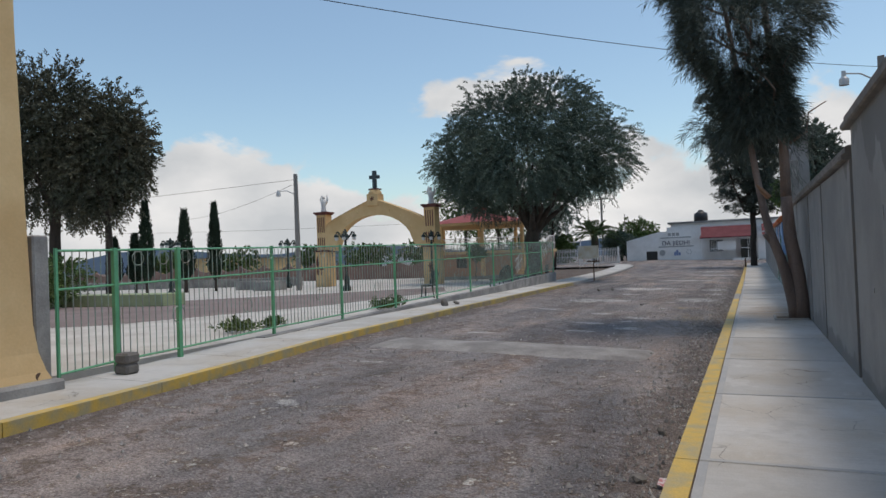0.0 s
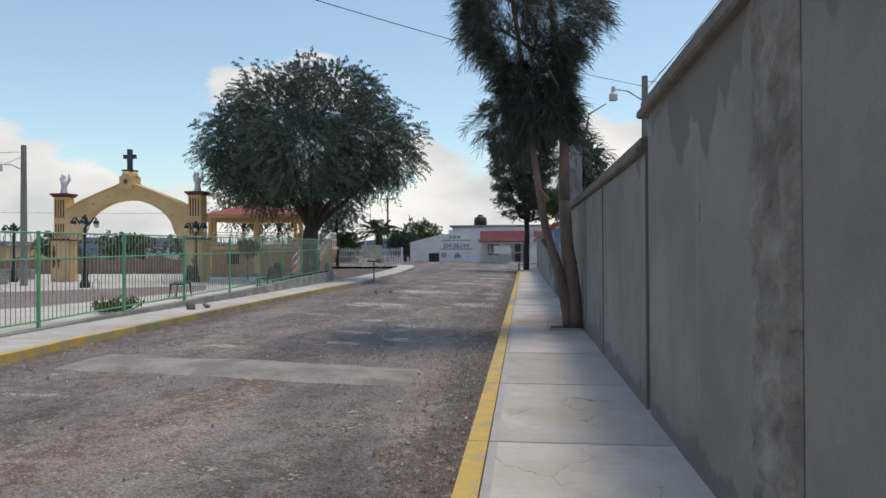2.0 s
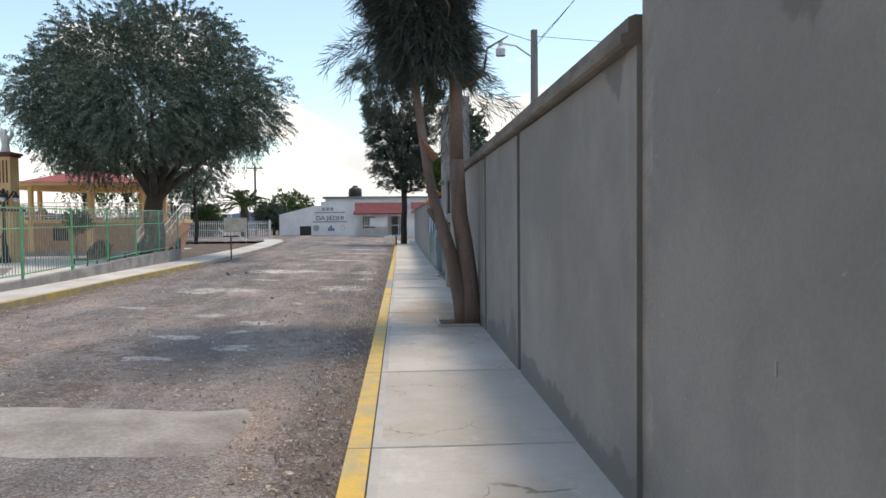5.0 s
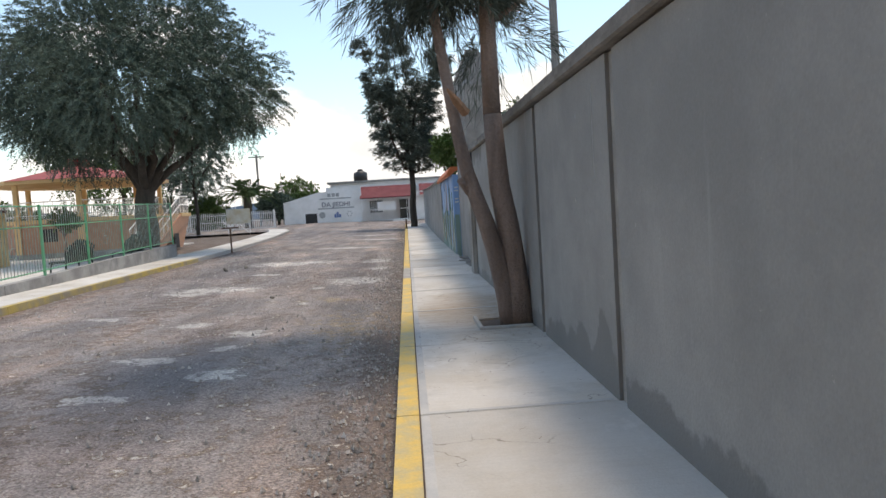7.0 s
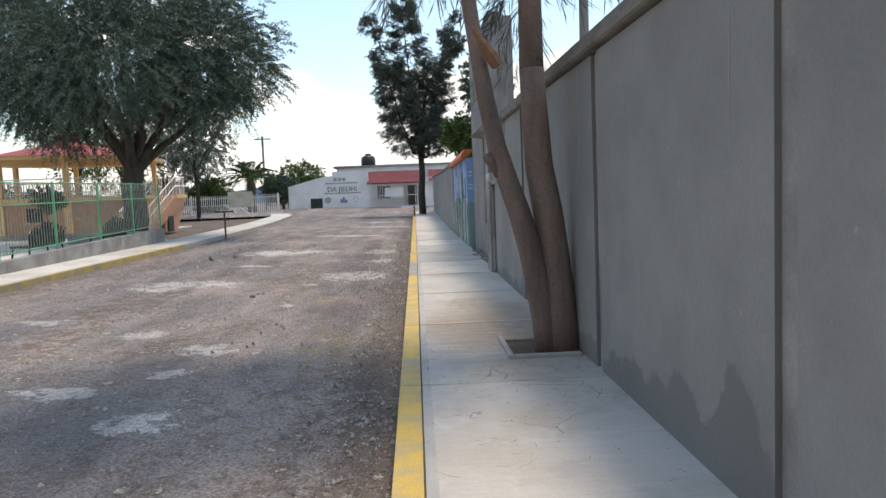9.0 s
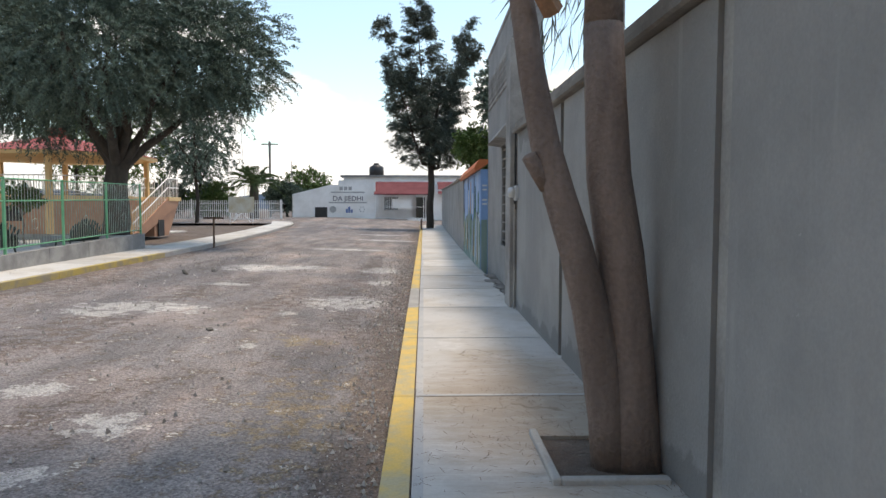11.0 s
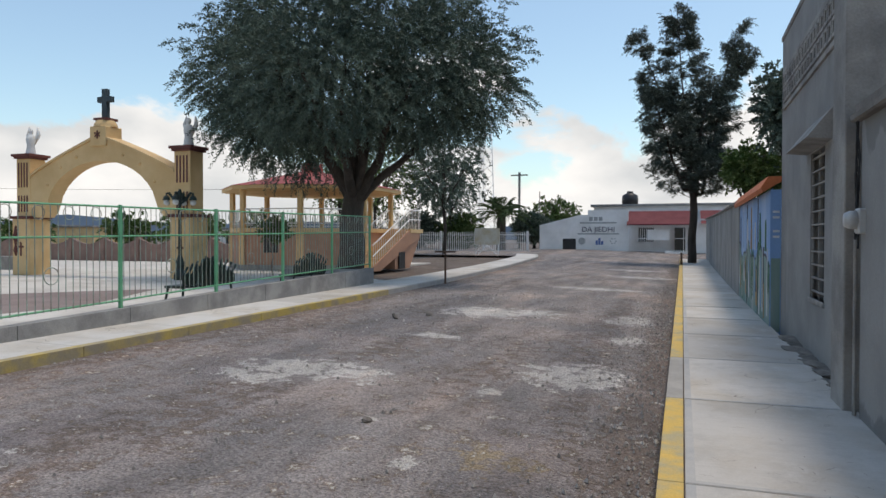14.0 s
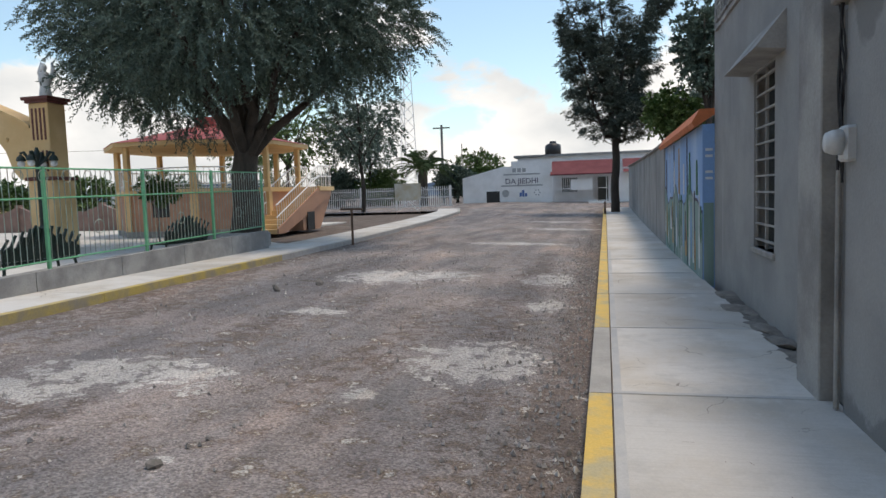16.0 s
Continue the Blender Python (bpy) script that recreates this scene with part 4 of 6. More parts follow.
src = part("bar", tube(bmesh.new(), [(0, 0, 0), (0, 0, 1)], 0.0085, 4), GREY_FENCE, fence)
src.matrix_basis = Matrix.LocRotScale((fence_x(6.55), 6.55, fence_base(6.55) + 0.1), None, (1, 1, fence_top(6.55) - fence_base(6.55) - 0.1))
y = 5.6
while y < 33.9:
    if min(abs(y - p) for p in POSTS) > 0.06:
        share("bar", src, Matrix.LocRotScale((fence_x(y), y, fence_base(y) + 0.1), None, (1, 1, fence_top(y) - fence_base(y) - 0.1)), fence)
    y += 0.125
ringbm = tube(bmesh.new(), [(0, 0.12 * math.cos(a), 0.12 * math.sin(a)) for a in np.linspace(0, 2 * math.pi, 17)], 0.008, 4, False)
ring = part("scroll", ringbm, GREY_FENCE, fence)
ring.matrix_basis = Matrix.Translation((fence_x(7.7) + 0.01, 7.7, 1.0))
for y in (9.6, 12.2, 14.9, 17.6, 20.1, 22.6, 25.1, 27.6, 30.1, 32.6):
    share("scroll", ring, Matrix.Translation((fence_x(y) + 0.01, y, (fence_base(y) + fence_top(y)) / 2 - 0.2)), fence)
for y in np.arange(6.9, 33.8, 0.5):
    share("scroll", ring, Matrix.LocRotScale((fence_x(y) + 0.01, y, fence_top(y) - 0.12), None, (1, 0.8, 0.8)), fence)
st = thing("stone_block", (fence_x(6.35) + 0.3, 6.35, 0.345), "small stacked stone block beside the gate", "stone")
for z in (0.0, 0.14):
    bm = boxbm((-0.13 + z * 0.1, -0.1, z), (0.12, 0.11 + z * 0.1, z + 0.135), 0.03)
    part("stone", bm, STONE, st)

# ---- arch gate ----
gate = thing("arch_gate", (-19.6, 34.4, PLAZA_Z), "cream-yellow church gateway with an arch and a cross", "gateway")
for sx in (-1, 1):
    x = sx * 3.55
    pil = part("pillar", boxbm((x - 0.33, -0.33, 0), (x + 0.33, 0.33, 4.25), 0.02), CREAM, gate)
    part("pedestal", boxbm((x - 0.43, -0.43, 0), (x + 0.43, 0.43, 2.05), 0.02), CREAM, pil)
    part("moulding", boxbm((x - 0.49, -0.49, 2.05), (x + 0.49, 0.49, 2.15), 0.02), TRIMRED, pil, "dark red moulding")
    cap = bmesh.new()
    box(cap, (x - 0.39, -0.39, 4.25), (x + 0.39, 0.39, 4.33))
    box(cap, (x - 0.45, -0.45, 4.33), (x + 0.45, 0.45, 4.42))
    part("cap", cap, TRIMRED, pil, "dark red cap")
    for k in range(4):
        part("flute", boxbm((x - 0.235 + k * 0.135, -0.342, 3.2), (x - 0.175 + k * 0.135, -0.325, 4.1)), TRIMRED, pil)
    for k in range(4):
        part("flute", boxbm((x - 0.235 + k * 0.135, -0.342, 2.3), (x - 0.175 + k * 0.135, -0.325, 2.9)), TRIMRED, pil)
    bm = boxbm((x - 0.035, -0.45, 0.7), (x + 0.035, -0.425, 1.2))
    box(bm, (x - 0.13, -0.452, 1.0), (x + 0.13, -0.426, 1.07))
    part("cross_relief", bm, TRIMRED, pil, "dark red cross relief")
    if sx < 0:
        part("torch_relief", lathe(bmesh.new(), [(0.03, 0.7), (0.09, 0.9), (0.04, 1.1), (0.1, 1.4), (0.03, 1.8)], 8, (x - 0.25, -0.43, 0)), TRIMRED, pil)
bm = bmesh.new()
n = 28
up, lo = [], []
for i in range(n + 1):
    x = -3.22 + 6.44 * i / n
    a = abs(x)
    zt = 3.55 + 1.35 * (1 - a / 3.22) ** 0.85
    inner = 2.55
    zl = 2.1 + 1.95 * math.sqrt(max(0, 1 - (a / inner) ** 2)) if a < inner else 2.1
    up.append((x, zt))
    lo.append((x, zl))
fr = [[bm.verts.new((x, yy, z)) for x, z in pts] for yy in (-0.3, 0.3) for pts in (up, lo)]
for i in range(n):
    bm.faces.new((fr[0][i], fr[0][i + 1], fr[1][i + 1], fr[1][i]))
    bm.faces.new((fr[2][i], fr[2][i + 1], fr[3][i + 1], fr[3][i]))
    bm.faces.new((fr[0][i], fr[0][i + 1], fr[2][i + 1], fr[2][i]))
    bm.faces.new((fr[1][i], fr[1][i + 1], fr[3][i + 1], fr[3][i]))
arch = part("arch", bm, CREAM, gate)
bm = bmesh.new()
vs = [[bm.verts.new((x, yy, z + dz)) for x, z in up] for yy, dz in ((-0.36, 0.003), (-0.36, 0.09), (0.36, 0.09), (0.36, 0.003))]
for i in range(n):
    for k in range(4):
        bm.faces.new((vs[k][i], vs[k][i + 1], vs[(k + 1) % 4][i + 1], vs[(k + 1) % 4][i]))
part("arch_moulding", bm, CREAM, arch)
bm = boxbm((-0.36, -0.38, 4.55), (0.36, 0.38, 5.25), 0.03)
lathe(bm, [(0.4, 5.25), (0.38, 5.35), (0.3, 5.48)], 16)
part("cross_base", bm, CREAM, gate)
part("cross_foot", boxbm((-0.28, -0.28, 5.48), (0.28, 0.28, 5.56)), TRIMRED, gate)
SLATE = mat("dark_slate_cross", (0.05, 0.075, 0.085), 0.6, 0.2)
bm = boxbm((-0.11, -0.09, 5.56), (0.11, 0.09, 6.6), 0.015)
box(bm, (-0.32, -0.085, 6.13), (0.32, 0.085, 6.33), 0.015)
part("cross", bm, SLATE, gate, "dark grey stone cross")
bm = bmesh.new()
for k in range(3):
    a = math.pi * k / 3
    b = box(bmesh.new(), (-0.02, -0.40, -0.14), (0.02, -0.375, 0.14))
    b.transform(Matrix.Translation((0, 0, 4.95)) @ Matrix.Rotation(a, 4, "Y"))
    me_t = bpy.data.meshes.new("tmp")
    b.to_mesh(me_t)
    bm.from_mesh(me_t)
    bpy.data.meshes.remove(me_t)
    b.free()
part("star", bm, TRIMRED, gate, "dark six-pointed star")
for k, x in enumerate((-2.3, -1.7, -1.0, 1.0, 1.7, 2.3)):
    z = 2.1 + 1.95 * math.sqrt(1 - (x / 2.55) ** 2)
    b = bmesh.new()
    bmesh.ops.create_icosphere(b, subdivisions=1, radius=0.07, matrix=Matrix.Translation((x * 1.04, -0.31, z + 0.33)))
    part("rosette", b, CREAM, arch)
for sx in (-1, 1):
    bm = lathe(bmesh.new(), [(0.2, 0), (0.17, 0.1), (0.13, 0.35), (0.17, 0.55), (0.12, 0.72), (0.05, 0.76), (0.085, 0.82), (0.09, 0.9), (0.03, 0.98)], 10)
    for w in (-1, 1):
        tube(bm, [(0.06 * w, 0.08, 0.4), (0.2 * w, 0.14, 0.75), (0.16 * w, 0.16, 1.05)], [0.05, 0.08, 0.02], 6)
    s = mesh_ob("angel_statue", bm, STATUE, True)
    s.matrix_basis = pose(-19.6 + sx * 3.55, 34.4, PLAZA_Z + 4.42, 0, 0, 12)
    tagged(s, "white plaster winged statue on a gate pillar", "statue", "gateway statues")


# ---- ornamental lamps ----
def make_lamp():
    lamp = thing("street_lamp", (-15.75, 33.6, PLAZA_Z), "dark cast-iron ornamental lamp post with four arms", "lamp", "plaza lamps")
    part("post", lathe(bmesh.new(), [(0.2, 0), (0.2, 0.15), (0.12, 0.35), (0.14, 0.55), (0.06, 0.8), (0.05, 2.0), (0.07, 2.1), (0.04, 2.6), (0.1, 2.75), (0.03, 2.95)], 10), IRON, lamp)
    for k in range(4):
        c, s = math.cos(k * math.pi / 2 + 0.4), math.sin(k * math.pi / 2 + 0.4)
        arm = part("arm", tube(bmesh.new(), [(c * r, s * r, z) for r, z in ((0.03, 2.45), (0.2, 2.6), (0.34, 2.82), (0.42, 2.8), (0.42, 2.68))], [0.03, 0.035, 0.045, 0.04, 0.04], 6), IRON, lamp)
        part("hood", lathe(bmesh.new(), [(0.13, 2.58), (0.1, 2.68), (0.03, 2.75)], 10, (c * 0.42, s * 0.42, 0)), IRON, arm)
        b = bmesh.new()
        bmesh.ops.create_icosphere(b, subdivisions=2, radius=0.1, matrix=Matrix.Translation((c * 0.42, s * 0.42, 2.5)))
        part("globe", b, GLOBE, arm, "milky glass globe", True)
    return lamp


lamp0 = make_lamp()
for x, y in ((-17.6, 27.9), (-25.2, 33.5), (-27.0, 26.2)):
    copy_thing(lamp0, pose(x, y, PLAZA_Z))

# benches of dark scrolled iron beside the fence
bench = thing("garden_bench", (-9.38, 26.65, PLAZA_Z), "dark green scrolled iron garden bench", "bench", "plaza benches", rz=-92)
part("seat", boxbm((-0.75, -0.22, 0.40), (0.75, 0.22, 0.45), 0.01), IRON, bench)
for k in range(11):
    x = -0.7 + 0.14 * k
    part("back_scroll", tube(bmesh.new(), [(x, 0.2, 0.45), (x + 0.05, 0.24, 0.65), (x - 0.04, 0.27, 0.7 + 0.28 * math.cos(x * 1.7))], 0.025, 5), IRON, bench)
bm = bmesh.new()
top = [(-0.75, 0.62), (-0.6, 0.7), (-0.5, 0.66), (-0.38, 0.84), (-0.26, 0.8), (-0.1, 1.0), (0.0, 0.94), (0.1, 1.0), (0.26, 0.8), (0.38, 0.84), (0.5, 0.66), (0.6, 0.7), (0.75, 0.62), (0.75, 0.46), (-0.75, 0.46)]
fr = [[bm.verts.new((x, yy, z)) for x, z in top] for yy in (0.21, 0.235)]
bm.faces.new(fr[0])
bm.faces.new(fr[1])
for k in range(len(top)):
    bm.faces.new((fr[0][k], fr[0][(k + 1) % len(top)], fr[1][(k + 1) % len(top)], fr[1][k]))
part("backrest", bm, IRON, bench, "peaked dark openwork back")
for sx in (-1, 1):
    for sy in (-1, 1):
        part("leg", tube(bmesh.new(), [(0.68 * sx, 0.18 * sy, 0.42), (0.72 * sx, 0.2 * sy, 0.2), (0.7 * sx, 0.23 * sy, 0)], 0.025, 5), IRON, bench)
copy_thing(bench, pose(-9.6, 30.9, PLAZA_Z, 0, 0, -92))
copy_thing(bench, pose(-10.4, 21.9, PLAZA_Z, 0, 0, -70))


# ---- bandstand ----
KX, KY, KR = -16.9, 44.0, 3.75
kiosk = thing("bandstand", (KX, KY, PLAZA_Z), "round bandstand with a salmon base and red roof", "bandstand")
N = 8


def octa(r, off=22.5):
    return [(r * math.cos(radians(off + 360 / N * k)), r * math.sin(radians(off + 360 / N * k))) for k in range(N)]


base = part("base", prism(bmesh.new(), octa(KR), 0, 1.62), SALMON, kiosk)
part("floor_slab", prism(bmesh.new(), octa(KR + 0.12), 1.62, 1.8), CREAM, kiosk, "cream floor slab")
part("footing", prism(bmesh.new(), octa(KR + 0.08), 0, 0.22), CONC, kiosk)
b = boxbm((-0.35, -KR * math.cos(radians(22.5)) - 0.03, 0.75), (0.35, -KR * math.cos(radians(22.5)) + 0.1, 1.35))
part("window", b, DARK, kiosk, "small dark window opening")
for px, py in octa(KR - 0.05):
    b = boxbm((px - 0.1, py - 0.1, 1.8), (px + 0.1, py + 0.1, 3.45), 0.01)
    part("column", b, CREAM, kiosk)
    part("pilaster", boxbm((px - 0.13, py - 0.13, 0.22), (px + 0.13, py + 0.13, 1.62)), CREAM, kiosk)
part("eave", prism(bmesh.new(), octa(KR + 0.45), 3.47, 3.62), CREAM, kiosk, "cream eave ring")
bm = bmesh.new()
lo_r, hi_r = [bm.verts.new((x, y, 3.625)) for x, y in octa(KR + 0.5)], [bm.verts.new((x, y, 4.42)) for x, y in octa(0.75)]
for k in range(N):
    bm.faces.new((lo_r[k], lo_r[(k + 1) % N], hi_r[(k + 1) % N], hi_r[k]))
bm.faces.new(hi_r)
bm.faces.new(lo_r)
part("roof", bm, ROOFRED, kiosk, "red painted roof")
part("lantern", prism(bmesh.new(), octa(0.5), 4.42, 4.85), ROOFRED, kiosk)
pts = octa(KR - 0.05)
for k in range(N):
    if k == 0 or k == 7:
        continue
    (xa, ya), (xb, yb2) = pts[k], pts[(k + 1) % N]
    for h in (2.0, 2.62):
        part("rail", tube(bmesh.new(), [(xa, ya, h), (xb, yb2, h)], 0.025, 5), WHITE_M, kiosk)
    for j in range(1, 14):
        f = j / 14
        part("baluster", tube(bmesh.new(), [(xa + (xb - xa) * f, ya + (yb2 - ya) * f, 1.8), (xa + (xb - xa) * f, ya + (yb2 - ya) * f, 2.62)], 0.012, 4), WHITE_M, kiosk)
stair = thing("staircase", (-13.5, 41.0, PLAZA_Z), "salmon concrete stair with white scrolled railings", "staircase")
SX0, SX1, SL = 0.0, 1.15, 4.0
for i in range(10):
    z1 = 0.17 * (i + 1)
    part("step", boxbm((SX0, i * 0.4, z1 - 0.17), (SX1, i * 0.4 + 0.43, z1), 0.006), CREAM, stair)
bm = bmesh.new()
for x in (SX0 - 0.06, SX1, ):
    vs = [bm.verts.new((x + d, y, z)) for d in (0, 0.06) for y, z in ((0, 0), (0.6, 0), (5.0, 1.35), (5.4, 1.7), (4.0, 1.78), (0, 0.2))]
    bm.faces.new(vs[:6])
    bm.faces.new(vs[6:])
    for k in range(6):
        bm.faces.new((vs[k], vs[(k + 1) % 6], vs[6 + (k + 1) % 6], vs[6 + k]))
part("stringer", bm, SALMON, stair)
bm = bmesh.new()
vs = [bm.verts.new((x, y, z)) for x in (SX0, SX1) for y, z in ((2.3, 0), (4.0, 0.0), (5.4, 1.5), (4.4, 1.55), (2.3, 0.8))]
bm.faces.new(vs[:5])
bm.faces.new(vs[5:])
for k in range(5):
    bm.faces.new((vs[k], vs[(k + 1) % 5], vs[5 + (k + 1) % 5], vs[5 + k]))
part("soffit", bm, SALMON, stair)
part("door_opening", boxbm((SX1 + 0.04, 2.6, 0), (SX1 + 0.075, 3.3, 0.75)), DARK, stair)
part("landing", boxbm((-1.2, 3.9, 1.62), (SX1 + 0.1, 5.5, 1.8)), CREAM, stair)
for x in (SX0, SX1):
    for h in (0.45, 0.9):
        part("handrail", tube(bmesh.new(), [(x, 0, 0.17 + h), (x, 4.0, 1.78 + h), (x, 5.4, 1.8 + h)], 0.028, 5), WHITE_M, stair)
    for j in range(28):
        y = 0.05 + j * 0.195
        z = 0.17 + min(1.63, 1.61 * y / 4.0)
        part("baluster", tube(bmesh.new(), [(x, y, z), (x, y + 0.05, z + 0.45), (x, y, z + 0.9)], 0.014, 4), WHITE_M, stair)
for j in range(7):
    part("baluster", tube(bmesh.new(), [(j * 0.18, 5.4, 1.8), (j * 0.18, 5.4, 2.7)], 0.014, 4), WHITE_M, stair)


# ---- scalloped brick wall behind the gateway ----
bw = thing("wall_north", (0, 0, 0), "low red-brown brick wall with a scalloped top", "wall", kind="structure")
for i in range(15):
    x0 = -62 + i * 2.6
    bm = bmesh.new()
    m = 10
    t, b = [], []
    for k in range(m + 1):
        f = k / m
        z = PLAZA_Z + 1.35 - 0.35 * math.sin(math.pi * f)
        t.append((x0 + 2.45 * f, z))
    fr = [[bm.verts.new((x, yy, z)) for x, z in t] for yy in (47.9, 48.1)] + [[bm.verts.new((x, yy, 0)) for x, z in t] for yy in (47.9, 48.1)]
    for k in range(m):
        for a, b2 in ((0, 2), (1, 3), (0, 1)):
            bm.faces.new((fr[a][k], fr[a][k + 1], fr[b2][k + 1], fr[b2][k]))
    part("brick_panel", bm, BRICK, bw)
    part("brick_pier", boxbm((x0 - 0.15, 47.8, 0), (x0, 48.2, PLAZA_Z + 1.45)), BRICK, bw)
for (a, b, h) in (((-60, 37, 0), (-27, 37.4, 0.95), 0), ((-12.8, 34.9, 0), (-9.6, 35.2, 0.75), 0), ((-27.5, 31.5, 0), (-24.5, 31.9, 0.9), 0)):
    tagged(mesh_ob("garden_wall", boxbm(a, b, 0.02), CONC), "low grey concrete garden wall", "wall", kind="structure")
GREENW = mat("pale_green_planter", (0.36, 0.42, 0.24), 0.85, 0.15)
tagged(mesh_ob("planter", boxbm((-26, 18.5, PLAZA_Z), (-19.5, 19.6, PLAZA_Z + 0.45), 0.02), GREENW), "long pale green concrete planter", "planter")
tagged(mesh_ob("planter", boxbm((-25, 30.0, PLAZA_Z), (-23.6, 31.2, PLAZA_Z + 0.5), 0.02), CONC), "square grey concrete planter on the forecourt", "planter")

# ---- white building at the street's end ----
BZ = 0.62
wb = thing("white_building", (-12.0, 74.0, BZ), "white single-storey building with a red awning", "building")
bm = bmesh.new()
out = [(0, 0), (0, 2.3), (3.4, 3.15), (4.1, 3.15), (4.1, 3.55), (7.4, 3.55), (7.4, 0)]
fr = [[bm.verts.new((x, y, z)) for x, z in out] for y in (0, 0.2)]
bm.faces.new(fr[0])
bm.faces.new(fr[1])
for k in range(len(out)):
    bm.faces.new((fr[0][k], fr[0][(k + 1) % len(out)], fr[1][(k + 1) % len(out)], fr[1][k]))
part("front_wall", bm, WHITE, wb)
part("rear_block", boxbm((3.9, 6, 0), (22, 14, 4.1)), WHITE, wb)
part("roof_edge", boxbm((3.6, 5.7, 4.1), (22.2, 14.2, 4.3)), CONC, wb)
part("porch_back", boxbm((7.4, 3.0, 0), (16.5, 3.2, 3.4)), WHITE, wb)
part("side_wall", boxbm((12.6, 0.1, 0), (16.5, 0.3, 2.75)), WHITE, wb)
bm = bmesh.new()
vs = [bm.verts.new(p) for p in ((7.3, -0.5, 2.35), (12.5, -0.5, 2.35), (12.5, 2.0, 3.5), (7.3, 2.0, 3.5), (7.3, -0.5, 2.25), (12.5, -0.5, 2.25))]
bm.faces.new(vs[:4])
bm.faces.new((vs[0], vs[1], vs[5], vs[4]))
part("awning", bm, AWNING, wb, "sloping red awning")
bm = bmesh.new()
vs = [bm.verts.new(p) for p in ((13.0, -0.5, 2.35), (17, -0.5, 2.35), (17, 2.0, 3.5), (13.0, 2.0, 3.5))]
bm.faces.new(vs)
part("awning", bm, AWNING, wb, "sloping red awning")
part("parapet", boxbm((7.4, 2.0, 3.3), (16.5, 2.2, 3.62)), WHITE, wb)
for x in np.arange(7.55, 12.4, 0.16):
    if not 10.7 < x < 11.6:
        part("bar", boxbm((x - 0.02, -0.03, 0.05), (x + 0.02, 0.01, 2.2)), WHITE_M, wb)
for z in (0.15, 1.15, 2.15):
    part("bar_rail", boxbm((7.5, -0.045, z), (12.5, 0.02, z + 0.05)), WHITE_M, wb)
part("porch_window", boxbm((8.0, 2.94, 0.9), (9.3, 3.0, 2.1)), GLASS_D, wb)
part("door", boxbm((11.0, 2.94, 0), (11.9, 3.0, 2.1)), GLASS_D, wb, "dark glazed door")
part("poster", boxbm((8.9, -0.08, 1.05), (10.6, -0.05, 1.9)), WHITE, wb, "white printed banner on the bars")
part("hatch", boxbm((2.0, -0.02, 0.05), (3.1, 0.0, 1.15)), DARK, wb, "dark round-topped barred opening")
part("kerb_step", boxbm((10.3, -1.2, -0.3), (12.6, 0, 0.12)), WHITE, wb)
part("plinth_kerb", boxbm((-1, -1.0, -0.5), (10.2, -0.75, 0.05)), CONC, wb)
tk = thing("water_tank", (-5.0, 81.5, BZ + 4.3), "black plastic roof water tank", "tank")
part("body", lathe(bmesh.new(), [(0.72, 0), (0.74, 0.5), (0.7, 0.9), (0.3, 1.1)], 16), TANK, tk, "", True)
part("lid", lathe(bmesh.new(), [(0.3, 1.1), (0.28, 1.25), (0.1, 1.28)], 12), TANK, tk)


def words(text, x, z, h, parent, material):
    cu = bpy.data.curves.new("lettering", "FONT")
    cu.body, cu.size, cu.extrude = text, h, 0.008
    cu.align_x = "CENTER"
    ob = new("lettering", cu)
    dg = bpy.context.evaluated_depsgraph_get()
    me = bpy.data.meshes.new_from_object(ob.evaluated_get(dg))
    bpy.data.objects.remove(ob)
    me.materials.clear()
    me.materials.append(material)
    o = new("lettering", me)
    o.parent = parent
    o.matrix_basis = pose(x, -0.012, z, 90, 0, 0)
    return o


words("DA JIEDHI", 4.95, 1.72, 0.62, wb, INK)
for z, w in ((2.42, 1.5), (1.5, 1.7)):
    part("text_bar", boxbm((4.95 - w, -0.012, z), (4.95 + w, 0, z + 0.12)), INK_G, wb)
for k in range(3):
    part("emblem", boxbm((4.2 + k * 0.4, -0.012, 2.65), (4.5 + k * 0.4, 0, 2.98)), INK_G, wb)
bm = lathe(bmesh.new(), [(0.3, 0), (0.3, 0.012)], 14)
bm.transform(pose(3.6, 0, 0.95, 90, 0, 0))
part("emblem", bm, INK_G, wb, "round grey emblem")
bm = bmesh.new()
for k, h in enumerate((0.35, 0.55, 0.3)):
    box(bm, (4.75 + k * 0.22, -0.014, 0.65), (4.93 + k * 0.22, 0, 0.65 + h))
part("emblem", bm, INK_B, wb, "blue stepped emblem")
bm = bmesh.new()
for k in range(6):
    a = k * math.pi / 3
    box(bm, (6.2 + 0.22 * math.cos(a) - 0.05, -0.014, 0.95 + 0.22 * math.sin(a) - 0.05), (6.2 + 0.22 * math.cos(a) + 0.05, 0, 0.95 + 0.22 * math.sin(a) + 0.05))
part("emblem", bm, INK_G, wb, "grey dotted emblem")

# white bar fence and its board
wf = thing("white_fence", (0, 0, 0), "white steel bar fence on a low kerb", "fence")
fy, fz = 70.0, 0.45
part("footing", boxbm((-27, fy - 0.1, -0.2), (-11.9, fy + 0.1, fz + 0.12)), CONC, wf)
wsrc = part("bar", boxbm((-0.022, -0.02, 0), (0.022, 0.02, 1.75)), WHITE_M, wf)
wsrc.matrix_basis = Matrix.Translation((-26.9, fy, fz + 0.12))
for i in range(1, 88):
    share("bar", wsrc, Matrix.Translation((-26.9 + i * 0.17, fy, fz + 0.12)), wf)
